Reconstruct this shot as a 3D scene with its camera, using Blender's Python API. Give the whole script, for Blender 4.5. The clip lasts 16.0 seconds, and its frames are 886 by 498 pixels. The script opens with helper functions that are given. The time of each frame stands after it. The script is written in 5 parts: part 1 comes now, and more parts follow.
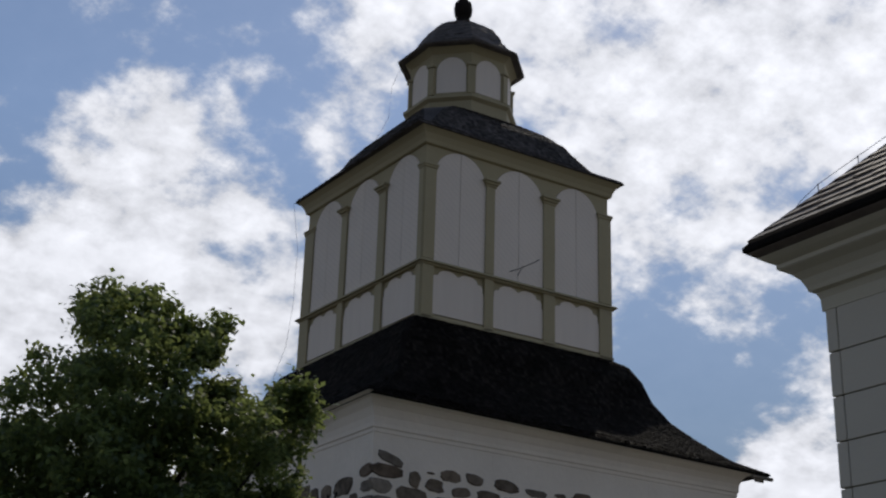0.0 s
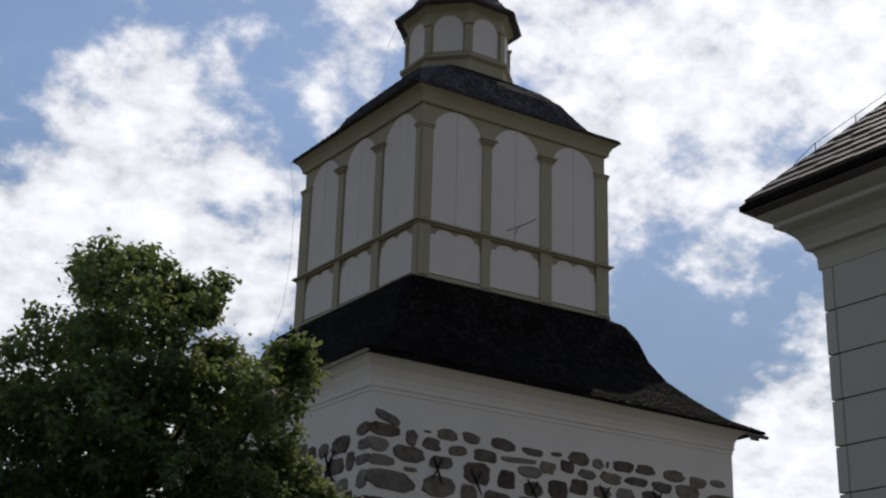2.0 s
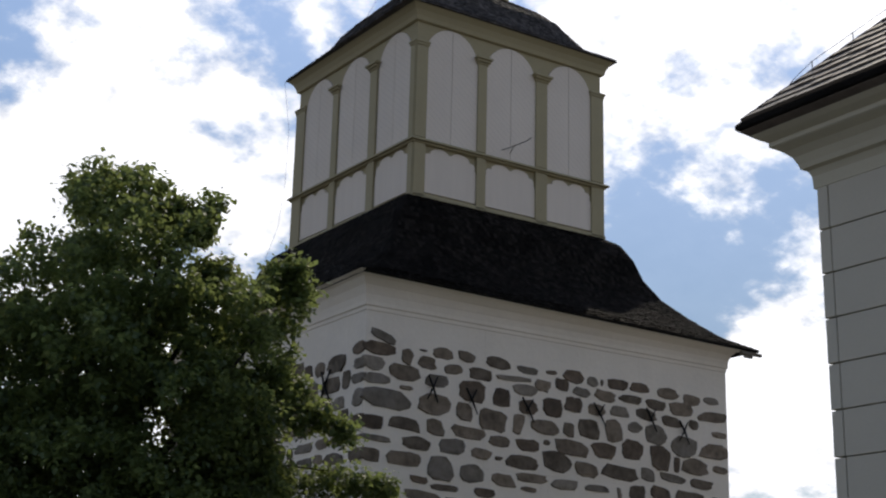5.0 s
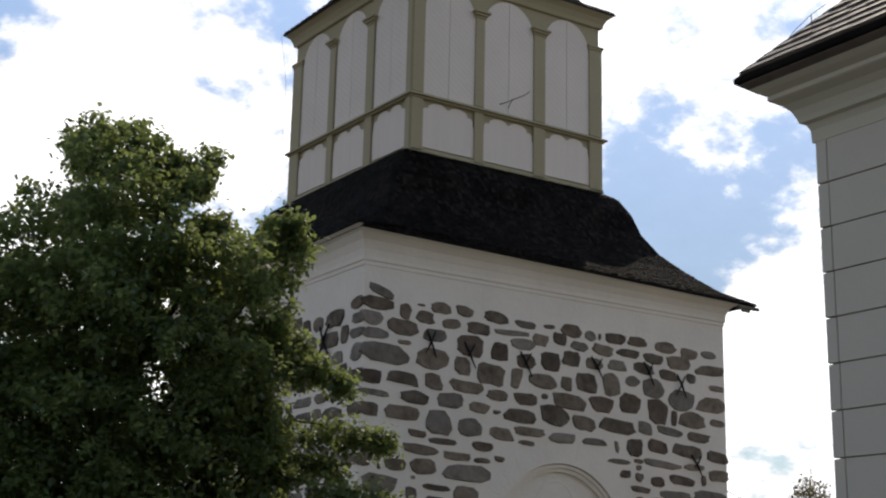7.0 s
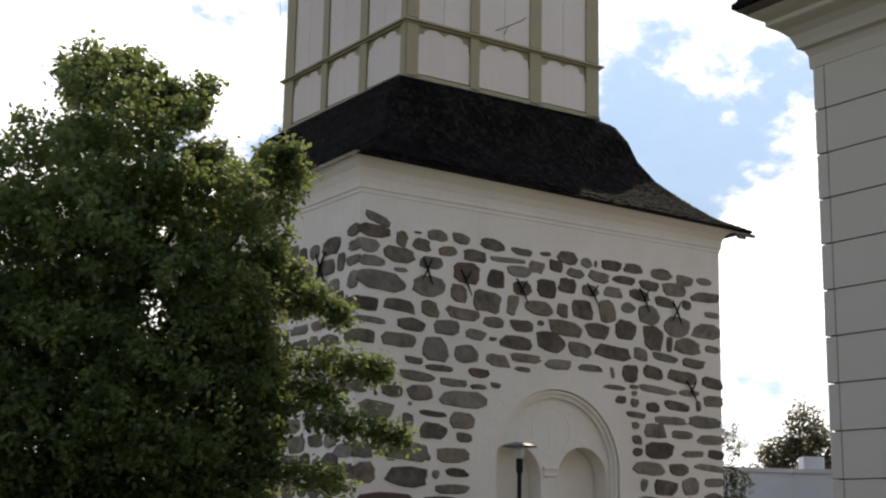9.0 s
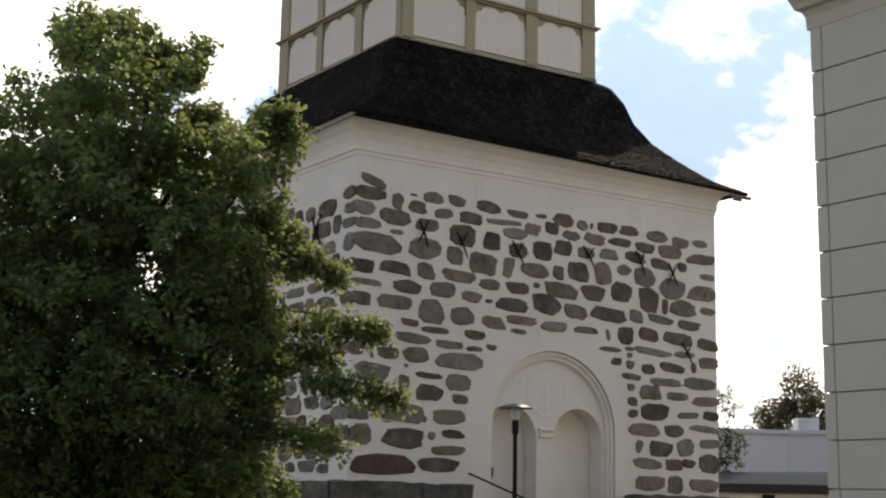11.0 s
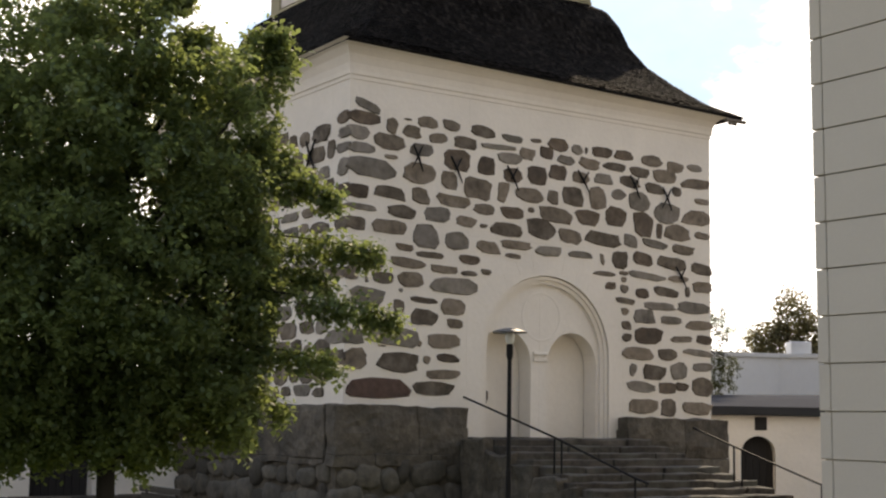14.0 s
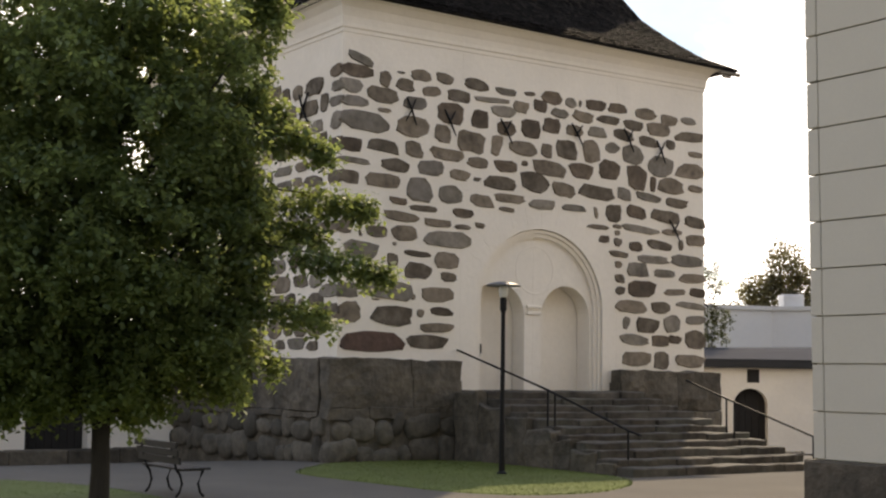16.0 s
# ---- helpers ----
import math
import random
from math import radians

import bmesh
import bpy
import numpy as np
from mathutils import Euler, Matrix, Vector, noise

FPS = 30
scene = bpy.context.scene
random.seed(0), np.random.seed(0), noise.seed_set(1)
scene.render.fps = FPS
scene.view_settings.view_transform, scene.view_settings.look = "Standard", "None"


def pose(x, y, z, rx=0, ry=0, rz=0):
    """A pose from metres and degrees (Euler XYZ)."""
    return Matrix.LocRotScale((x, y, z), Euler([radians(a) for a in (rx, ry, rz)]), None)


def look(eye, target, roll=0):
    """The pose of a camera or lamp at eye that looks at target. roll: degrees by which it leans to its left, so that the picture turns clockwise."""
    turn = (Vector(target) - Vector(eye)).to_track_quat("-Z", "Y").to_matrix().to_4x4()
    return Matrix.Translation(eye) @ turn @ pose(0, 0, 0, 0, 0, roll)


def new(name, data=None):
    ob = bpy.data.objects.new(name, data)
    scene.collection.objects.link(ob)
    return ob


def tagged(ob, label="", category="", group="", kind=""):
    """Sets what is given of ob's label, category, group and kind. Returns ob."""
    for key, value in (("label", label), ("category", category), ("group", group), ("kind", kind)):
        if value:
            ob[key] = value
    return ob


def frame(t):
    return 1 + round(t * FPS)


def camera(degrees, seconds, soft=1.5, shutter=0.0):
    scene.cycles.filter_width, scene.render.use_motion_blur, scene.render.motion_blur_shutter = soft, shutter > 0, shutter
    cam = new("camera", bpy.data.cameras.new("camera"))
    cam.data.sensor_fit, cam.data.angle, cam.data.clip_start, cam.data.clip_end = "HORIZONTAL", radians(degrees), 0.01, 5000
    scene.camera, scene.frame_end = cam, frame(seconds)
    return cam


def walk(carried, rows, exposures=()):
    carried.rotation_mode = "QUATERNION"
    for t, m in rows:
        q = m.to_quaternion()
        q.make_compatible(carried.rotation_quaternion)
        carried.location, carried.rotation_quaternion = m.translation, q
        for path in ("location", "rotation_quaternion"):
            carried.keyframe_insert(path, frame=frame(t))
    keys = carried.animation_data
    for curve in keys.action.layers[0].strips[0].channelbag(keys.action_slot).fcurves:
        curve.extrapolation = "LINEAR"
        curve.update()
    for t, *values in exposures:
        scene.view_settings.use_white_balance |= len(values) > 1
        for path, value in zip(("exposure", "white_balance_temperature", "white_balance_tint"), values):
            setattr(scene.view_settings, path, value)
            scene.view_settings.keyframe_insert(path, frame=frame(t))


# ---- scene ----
# The camera stands in one place and tilts slowly down the tower.
EYE = Vector((-14.138, -24.566, 1.655))
cam = camera(35.02, 16.0, soft=2.2)
# seconds, heading from +x, tilt above level, lean
TILTS = [
    (0.0, 57.44, 21.28, 1.78),
    (0.5, 57.40, 20.82, 1.70),
    (1.0, 57.36, 20.54, 1.74),
    (1.5, 57.31, 20.15, 1.71),
    (2.0, 57.25, 19.62, 1.69),
    (2.5, 57.22, 19.19, 1.66),
    (3.0, 57.18, 18.66, 1.63),
    (3.5, 57.08, 17.63, 1.54),
    (4.0, 57.03, 17.16, 1.51),
    (6.5, 56.85, 14.94, 1.37),
    (7.0, 56.82, 14.50, 1.34),
    (7.5, 56.76, 13.79, 1.33),
    (8.0, 56.75, 12.83, 1.25),
    (8.5, 56.67, 12.05, 1.19),
    (11.0, 56.40, 10.01, 1.09),
    (11.5, 56.31, 9.28, 1.07),
    (12.0, 56.24, 8.82, 1.03),
    (12.5, 56.23, 8.50, 1.05),
    (13.0, 56.22, 8.04, 0.97),
    (13.5, 56.16, 7.51, 0.99),
    (14.0, 56.12, 6.95, 0.94),
    (14.5, 56.08, 6.26, 0.91),
    (15.0, 56.00, 5.99, 0.91),
    (15.5, 55.90, 5.59, 0.89),
    (16.0, 55.83, 5.06, 0.82),]


def aim(heading, tilt, lean):
    h, v = radians(heading), radians(tilt)
    ahead = Vector((math.cos(h) * math.cos(v), math.sin(h) * math.cos(v), math.sin(v)))
    return look(EYE, EYE + ahead * 10, lean)


walk(cam, [(t, aim(h, v, l)) for t, h, v, l in TILTS],
     exposures=[(0.0, -0.95, 6900, 10), (2.0, -0.8, 6950, 10), (4.0, -0.49, 7050, 10), (6.5, -0.12, 7300, 10), (8.5, 0.18, 7650, 10), (11.0, 0.45, 8100, 11), (13.0, 0.67, 8650, 12), (16.0, 0.94, 9050, 13)])

# ---------------------------------------------------------------- light
SUN_HEADING, SUN_HEIGHT = 42.0, 46.0
world = bpy.data.worlds.new("sky")
scene.world = world
world.use_nodes = True


def build_sky():
    nt = world.node_tree
    nt.nodes.clear()
    N = nt.nodes.new
    L = nt.links.new
    out, bg = N("ShaderNodeOutputWorld"), N("ShaderNodeBackground")
    sky = N("ShaderNodeTexSky")
    sky.sky_type = "NISHITA"
    sky.sun_disc = False
    sky.sun_elevation = radians(SUN_HEIGHT)
    sky.sun_rotation = radians(90 - SUN_HEADING)
    sky.dust_density, sky.air_density, sky.ozone_density = 0.2, 1.0, 2.5
    co = N("ShaderNodeTexCoord")
    sx = N("ShaderNodeSeparateXYZ")
    L(co.outputs["Generated"], sx.inputs[0])

    def m(op, a, b=None, c=None):
        k = N("ShaderNodeMath")
        k.operation = op
        for i, v in enumerate((a, b, c)):
            if v is None:
                continue
            if isinstance(v, (int, float)):
                k.inputs[i].default_value = v
            else:
                L(v, k.inputs[i])
        return k.outputs[0]

    # a layer of broken cloud, flat overhead: the way divided by its height
    zz = m("ADD", m("MAXIMUM", sx.outputs[2], 0.0), 0.45)
    cx = N("ShaderNodeCombineXYZ")
    L(m("DIVIDE", sx.outputs[0], zz), cx.inputs[0])
    L(m("DIVIDE", sx.outputs[1], zz), cx.inputs[1])

    def fbm(scale, detail, rough, offset, distort):
        mp = N("ShaderNodeMapping")
        mp.inputs["Location"].default_value = offset
        L(cx.outputs[0], mp.inputs["Vector"])
        n = N("ShaderNodeTexNoise")
        L(mp.outputs[0], n.inputs["Vector"])
        n.inputs["Scale"].default_value, n.inputs["Detail"].default_value = scale, detail
        n.inputs["Roughness"].default_value, n.inputs["Distortion"].default_value = rough, distort
        return n.outputs["Fac"]

    big = fbm(3.2, 3, 0.5, (2.3, 0.4, 0), 0.3)
    puff = fbm(8.0, 9, 0.58, (5.1, 7.7, 0), 0.0)
    fine = fbm(24.0, 8, 0.6, (1.1, 2.7, 0), 0.0)
    cover = m("ADD", m("ADD", m("ADD", m("MULTIPLY", big, 0.5), m("MULTIPLY", puff, 1.5)), m("MULTIPLY", fine, 0.75)), -0.55)
    # thicker cloud low down
    cover = m("ADD", cover, m("MULTIPLY", m("SUBTRACT", 0.42, sx.outputs[2]), 0.55))
    # the way to the sun
    h, v = radians(SUN_HEADING), radians(SUN_HEIGHT)
    dot = N("ShaderNodeVectorMath")
    dot.operation = "DOT_PRODUCT"
    L(co.outputs["Generated"], dot.inputs[0])
    dot.inputs[1].default_value = (math.cos(h) * math.cos(v), math.sin(h) * math.cos(v), math.sin(v))
    # banks of cloud (+) and clear gaps (-): heading, height, reach in degrees, amount
    for bh, bv, reach, amount in ((71.8, 25.1, 2.4, 0.2), (67.9, 24.0, 2.6, 0.2), (73.0, 18.5, 4.0, 0.22), (66.4, 19.5, 3.6, 0.2), (61.5, 29.6, 2.6, 0.14), (40.8, 29.0, 6.0, 0.2),
                                  (48.3, 25.2, 3.6, 0.14), (46.7, 17.6, 2.2, 0.12), (43.2, 10.8, 3.0, 0.3), (75.1, 26.8, 3.0, -0.2), (65.6, 28.6, 3.2, -0.18),
                                  (46.1, 20.4, 3.4, -0.04), (46.8, 15.2, 3.4, -0.28), (62.3, 26.0, 1.7, 0.16), (76.0, 22.3, 1.6, -0.16), (71.6, 30.0, 3.0, -0.12)):
        bh, bv = radians(bh), radians(bv)
        k = N("ShaderNodeVectorMath")
        k.operation = "DOT_PRODUCT"
        L(co.outputs["Generated"], k.inputs[0])
        k.inputs[1].default_value = (math.cos(bh) * math.cos(bv), math.sin(bh) * math.cos(bv), math.sin(bv))
        r = N("ShaderNodeMapRange")
        r.interpolation_type = "SMOOTHSTEP"
        L(k.outputs["Value"], r.inputs["Value"])
        r.inputs["From Min"].default_value, r.inputs["From Max"].default_value = math.cos(radians(reach * 1.5)), math.cos(radians(reach * 0.25))
        r.inputs["To Max"].default_value = amount
        cover = m("ADD", cover, r.outputs[0])
    # cloud gathers round it
    cover = m("ADD", cover, m("MULTIPLY", m("MAXIMUM", m("SUBTRACT", dot.outputs["Value"], 0.9), 0.0), 1.2))
    ramp = N("ShaderNodeMapRange")
    ramp.interpolation_type = "SMOOTHSTEP"
    L(cover, ramp.inputs["Value"])
    ramp.inputs["From Min"].default_value, ramp.inputs["From Max"].default_value = 0.69, 1.02
    ramp.inputs["To Min"].default_value = 0.045
    # cloud is brighter towards the sun
    near = N("ShaderNodeMapRange")
    L(dot.outputs["Value"], near.inputs["Value"])
    near.inputs["From Min"].default_value, near.inputs["From Max"].default_value = -0.4, 1.0
    near.inputs["To Min"].default_value, near.inputs["To Max"].default_value = 3.7, 15.5
    shade = m("MULTIPLY", near.outputs[0], m("ADD", m("MULTIPLY", m("MINIMUM", cover, 1.25), 0.63), m("MULTIPLY", fine, 0.85)))
    col = N("ShaderNodeMix")
    col.data_type = "RGBA"
    L(ramp.outputs[0], col.inputs["Factor"])
    gain = N("ShaderNodeVectorMath")
    gain.operation = "MULTIPLY"
    L(sky.outputs[0], gain.inputs[0])
    gain.inputs[1].default_value = (1.66, 1.67, 1.74)
    # clear air: little haze low down
    clear = N("ShaderNodeVectorMath")
    clear.operation = "SCALE"
    L(gain.outputs[0], clear.inputs[0])
    L(m("MINIMUM", m("MAXIMUM", m("MULTIPLY_ADD", sx.outputs[2], 2.0, 0.13), 0.55), 1.0), clear.inputs["Scale"])
    L(clear.outputs[0], col.inputs["A"])
    tint = N("ShaderNodeCombineColor")
    L(m("MULTIPLY", shade, 0.92), tint.inputs[0])
    L(m("MULTIPLY", shade, 0.975), tint.inputs[1])
    L(m("MULTIPLY", shade, 1.11), tint.inputs[2])
    L(tint.outputs[0], col.inputs["B"])
    L(col.outputs["Result"], bg.inputs[0])
    bg.inputs[1].default_value = 0.1
    L(bg.outputs[0], out.inputs[0])


build_sky()
sun_data = bpy.data.lights.new("sun", "SUN")
sun_data.energy, sun_data.angle, sun_data.color = 2.0, radians(0.6), (1.0, 0.94, 0.84)
sun = new("sun", sun_data)
_h, _v = radians(SUN_HEADING), radians(SUN_HEIGHT)
_to = Vector((math.cos(_h) * math.cos(_v), math.sin(_h) * math.cos(_v), math.sin(_v)))
sun.matrix_world = look(_to * 60, (0, 0, 0))

# ---------------------------------------------------------------- materials


def material(name, base, rough=0.8, metal=0.0, vary=0.12, fine=18.0, coarse=1.3, bump=0.25, per_object=0.0, per_island=0.0, worn=0.0,
             stain=None, stain_scale=0.6, stain_amount=0.0, stretch=(1, 1, 1), spec=0.35, depth=0.01):
    """A painted, plastered, stone or wooden surface: base colour with two scales of variation, stains and fine relief."""
    mat = bpy.data.materials.new(name)
    mat.use_nodes = True
    nt = mat.node_tree
    N, L = nt.nodes.new, nt.links.new
    b = nt.nodes["Principled BSDF"]
    b.inputs["Roughness"].default_value, b.inputs["Metallic"].default_value = rough, metal
    b.inputs["Specular IOR Level"].default_value = spec
    co = N("ShaderNodeTexCoord")
    geo = N("ShaderNodeNewGeometry")
    mp = N("ShaderNodeMapping")
    mp.inputs["Scale"].default_value = stretch
    L(geo.outputs["Position"], mp.inputs["Vector"])

    def noise_tex(scale, detail=5, rough_=0.55):
        n = N("ShaderNodeTexNoise")
        L(mp.outputs[0], n.inputs["Vector"])
        n.inputs["Scale"].default_value, n.inputs["Detail"].default_value, n.inputs["Roughness"].default_value = scale, detail, rough_
        return n.outputs["Fac"]

    def mth(op, a, c):
        k = N("ShaderNodeMath")
        k.operation = op
        for i, v in enumerate((a, c)):
            if isinstance(v, (int, float)):
                k.inputs[i].default_value = v
            else:
                L(v, k.inputs[i])
        return k.outputs[0]

    f, c = noise_tex(fine), noise_tex(coarse, 4)
    total = mth("ADD", mth("SUBTRACT", f, 0.5), mth("MULTIPLY", mth("SUBTRACT", c, 0.5), 1.4))
    val = mth("ADD", 1.0, mth("MULTIPLY", total, vary * 2))
    info = N("ShaderNodeObjectInfo")
    if per_object:
        val = mth("MULTIPLY", val, mth("ADD", 1 - per_object, mth("MULTIPLY", info.outputs["Random"], 2 * per_object)))
    if per_island:
        val = mth("MULTIPLY", val, mth("ADD", 1 - per_island, mth("MULTIPLY", geo.outputs["Random Per Island"], 2 * per_island)))
    # a few random shingles lighter: wear, plus sun glints put into the colour
    if worn:
        val = mth("MULTIPLY", val, mth("ADD", 1.0, mth("MULTIPLY", mth("GREATER_THAN", geo.outputs["Random Per Island"], 0.84), worn)))
    sc = N("ShaderNodeVectorMath")
    sc.operation = "SCALE"
    sc.inputs[0].default_value = base
    L(val, sc.inputs["Scale"])
    colour = sc.outputs[0]
    if stain:
        mix = N("ShaderNodeMix")
        mix.data_type = "RGBA"
        r = N("ShaderNodeMapRange")
        L(noise_tex(stain_scale, 7, 0.6), r.inputs["Value"])
        r.inputs["From Min"].default_value, r.inputs["From Max"].default_value = 0.48, 0.72
        r.inputs["To Max"].default_value = stain_amount
        L(r.outputs[0], mix.inputs["Factor"])
        L(colour, mix.inputs["A"])
        mix.inputs["B"].default_value = (*stain, 1)
        colour = mix.outputs["Result"]
    L(colour, b.inputs["Base Color"])
    if bump:
        bp = N("ShaderNodeBump")
        bp.inputs["Strength"].default_value, bp.inputs["Distance"].default_value = bump, depth
        L(f, bp.inputs["Height"])
        L(bp.outputs[0], b.inputs["Normal"])
    return mat


PLASTER = material("lime_plaster", (0.83, 0.775, 0.69), 0.9, vary=0.05, fine=9, coarse=0.7, bump=0.35, stain=(0.58, 0.55, 0.49), stain_scale=0.45, stain_amount=0.3, depth=0.02)
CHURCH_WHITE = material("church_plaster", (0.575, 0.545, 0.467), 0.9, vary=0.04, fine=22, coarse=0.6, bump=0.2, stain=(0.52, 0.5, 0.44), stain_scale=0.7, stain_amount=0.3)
COVE = material("cornice_plaster", (0.56, 0.53, 0.43), 0.9, vary=0.05, fine=20, coarse=0.8, bump=0.15)
STONE = material("field_stone", (0.16, 0.13, 0.098), 0.85, vary=0.6, fine=7, coarse=2.6, bump=0.7, per_object=0.4, stain=(0.20, 0.17, 0.14), stain_scale=2.6, stain_amount=0.7, depth=0.02)
STONE_DARK = material("dark_field_stone", (0.118, 0.09, 0.066), 0.85, vary=0.6, fine=7, coarse=2.2, bump=0.5, per_object=0.25, stain=(0.075, 0.062, 0.052), stain_scale=2.4, stain_amount=0.7, depth=0.02)
STONE_GREY = material("grey_granite", (0.19, 0.168, 0.138), 0.85, vary=0.5, fine=8, coarse=2.4, bump=0.6, per_object=0.28, stain=(0.22, 0.20, 0.19), stain_scale=1.2, stain_amount=0.5)
STONE_RED = material("red_field_stone", (0.10, 0.062, 0.048), 0.85, vary=0.45, fine=9, coarse=2.2, bump=0.6, per_object=0.15, stain=(0.06, 0.045, 0.04), stain_scale=2.0, stain_amount=0.8, depth=0.03)
PLINTH = material("plinth_granite", (0.105, 0.09, 0.07), 0.85, vary=0.6, fine=7, coarse=2.4, bump=1.0, per_object=0.18, stain=(0.055, 0.052, 0.042), stain_scale=1.9, stain_amount=0.8, depth=0.05)
BOULDER = material("mossy_boulder", (0.105, 0.093, 0.074), 0.88, vary=0.5, fine=8, coarse=2.6, bump=0.8, per_object=0.4, stain=(0.06, 0.058, 0.045), stain_scale=2.2, stain_amount=0.8, depth=0.04)
STEP = material("step_granite", (0.062, 0.054, 0.044), 0.8, vary=0.75, fine=7, coarse=2.0, bump=0.8, per_object=0.2, stain=(0.12, 0.125, 0.10), stain_scale=1.4, stain_amount=0.6, depth=0.02)
TAR = material("tarred_shingle", (0.0135, 0.0117, 0.0102), 0.72, vary=0.6, fine=34, coarse=1.4, bump=1.0, per_island=0.6, worn=0.4, stain=(0.026, 0.023, 0.021), stain_scale=1.0, stain_amount=0.5, depth=0.05, spec=0.035)
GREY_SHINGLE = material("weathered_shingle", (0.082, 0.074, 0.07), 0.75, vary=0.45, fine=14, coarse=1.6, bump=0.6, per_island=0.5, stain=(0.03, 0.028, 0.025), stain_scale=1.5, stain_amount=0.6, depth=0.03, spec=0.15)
WHITE_WOOD = material("white_painted_boards", (0.76, 0.69, 0.61), 0.7, vary=0.05, fine=14, coarse=0.9, bump=0.2, stretch=(6, 6, 0.5), per_object=0.03)
SHUTTER = material("slanting_shutter_boards", (0.76, 0.69, 0.61), 0.7, vary=0.05, fine=14, coarse=0.9, bump=0.2, per_object=0.04)
def add_slanting_joints(mat, spacing=0.125):
    """Fine joints of boards that run aslant, in the thing's own measure."""
    nt = mat.node_tree
    N, L = nt.nodes.new, nt.links.new
    b = nt.nodes["Principled BSDF"]
    co, mp, wv, mr, mix = N("ShaderNodeTexCoord"), N("ShaderNodeMapping"), N("ShaderNodeTexWave"), N("ShaderNodeMapRange"), N("ShaderNodeMix")
    mp.inputs["Rotation"].default_value = (0, radians(52), 0)
    L(co.outputs["Object"], mp.inputs["Vector"])
    L(mp.outputs[0], wv.inputs["Vector"])
    wv.wave_profile, wv.bands_direction = "SAW", "X"
    wv.inputs["Scale"].default_value = 2 * math.pi / (20 * spacing)
    L(wv.outputs["Fac"], mr.inputs["Value"])
    mr.inputs["From Min"].default_value, mr.inputs["From Max"].default_value = 0.0, 0.14
    mr.inputs["To Min"].default_value, mr.inputs["To Max"].default_value = 0.28, 0.0
    mix.data_type = "RGBA"
    old = b.inputs["Base Color"].links[0].from_socket
    L(mr.outputs[0], mix.inputs["Factor"])
    L(old, mix.inputs["A"])
    mix.inputs["B"].default_value = (0.3, 0.28, 0.25, 1)
    L(mix.outputs["Result"], b.inputs["Base Color"])


add_slanting_joints(SHUTTER)
CREAM = material("cream_painted_wood", (0.38, 0.335, 0.21), 0.7, vary=0.06, fine=14, coarse=1.0, bump=0.2)
IRON = material("black_iron", (0.009, 0.009, 0.0095), 0.6, 0.0, spec=0.2, vary=0.2, fine=30, bump=0.1)
TILE = material("dark_roof_tile", (0.13, 0.108, 0.094), 0.6, vary=0.3, fine=8, coarse=1.5, bump=0.25, per_object=0.1, per_island=0.1)
BARK = material("linden_bark", (0.034, 0.029, 0.024), 0.95, vary=0.35, fine=16, coarse=3, bump=0.9, stretch=(1, 1, 0.25), depth=0.03)
GRASS_SOIL = material("lawn_ground", (0.1, 0.128, 0.03), 0.95, vary=0.3, fine=30, coarse=0.5, bump=0.7, stain=(0.09, 0.10, 0.035), stain_scale=0.4, stain_amount=0.6, depth=0.03)
GRAVEL = material("gravel_path", (0.105, 0.094, 0.078), 0.95, vary=0.16, fine=40, coarse=0.6, bump=0.5, stain=(0.085, 0.077, 0.065), stain_scale=0.5, stain_amount=0.5)
# ---------------------------------------------------------------- building helpers


def part(name, bm, mat, parent=None, label="", smooth=False, at=None):
    """Links a bmesh as one mesh object, under a thing or a part."""
    me = bpy.data.meshes.new(name)
    bmesh.ops.recalc_face_normals(bm, faces=bm.faces)
    bm.to_mesh(me)
    bm.free()
    me.materials.append(mat)
    if smooth:
        for p in me.polygons:
            p.use_smooth = True
    ob = new(name, me)
    if at is not None:
        ob.matrix_basis = at
    if parent is not None:
        ob.parent = parent
    if label:
        ob["label"] = label
    return ob


def thing(name, label, category, at=(0, 0, 0), group="", kind=""):
    ob = new(name)
    ob.location = at
    ob.empty_display_size = 0.3
    return tagged(ob, label, category, group, kind)


def box(bm, x0, y0, z0, x1, y1, z1, bevel=0.0):
    v = [bm.verts.new((x, y, z)) for x in (x0, x1) for y in (y0, y1) for z in (z0, z1)]
    q = [(0, 1, 3, 2), (4, 6, 7, 5), (0, 4, 5, 1), (2, 3, 7, 6), (0, 2, 6, 4), (1, 5, 7, 3)]
    fs = [bm.faces.new([v[i] for i in f]) for f in q]
    if bevel:
        es = list({e for f in fs for e in f.edges})
        bmesh.ops.bevel(bm, geom=es, offset=bevel, segments=1, affect="EDGES", profile=0.5)
    return v


def loft(bm, rings, cap=(True, True)):
    """Joins rings of points, all of one count, into a skin."""
    vs = [[bm.verts.new(p) for p in r] for r in rings]
    n = len(vs[0])
    for a, b in zip(vs, vs[1:]):
        for i in range(n):
            j = (i + 1) % n
            bm.faces.new((a[i], a[j], b[j], b[i]))
    if cap[0]:
        bm.faces.new(vs[0][::-1])
    if cap[1]:
        bm.faces.new(vs[-1])
    return vs


def square_ring(c, s, z):
    return [(c[0] - s, c[1] - s, z), (c[0] + s, c[1] - s, z), (c[0] + s, c[1] + s, z), (c[0] - s, c[1] + s, z)]


def chamfered_ring(c, s, z, cut):
    k = max(cut, 0.004)
    return [(c[0] + x, c[1] + y, z) for x, y in ((-s + k, -s), (s - k, -s), (s, -s + k), (s, s - k), (s - k, s), (-s + k, s), (-s, s - k), (-s, -s + k))]


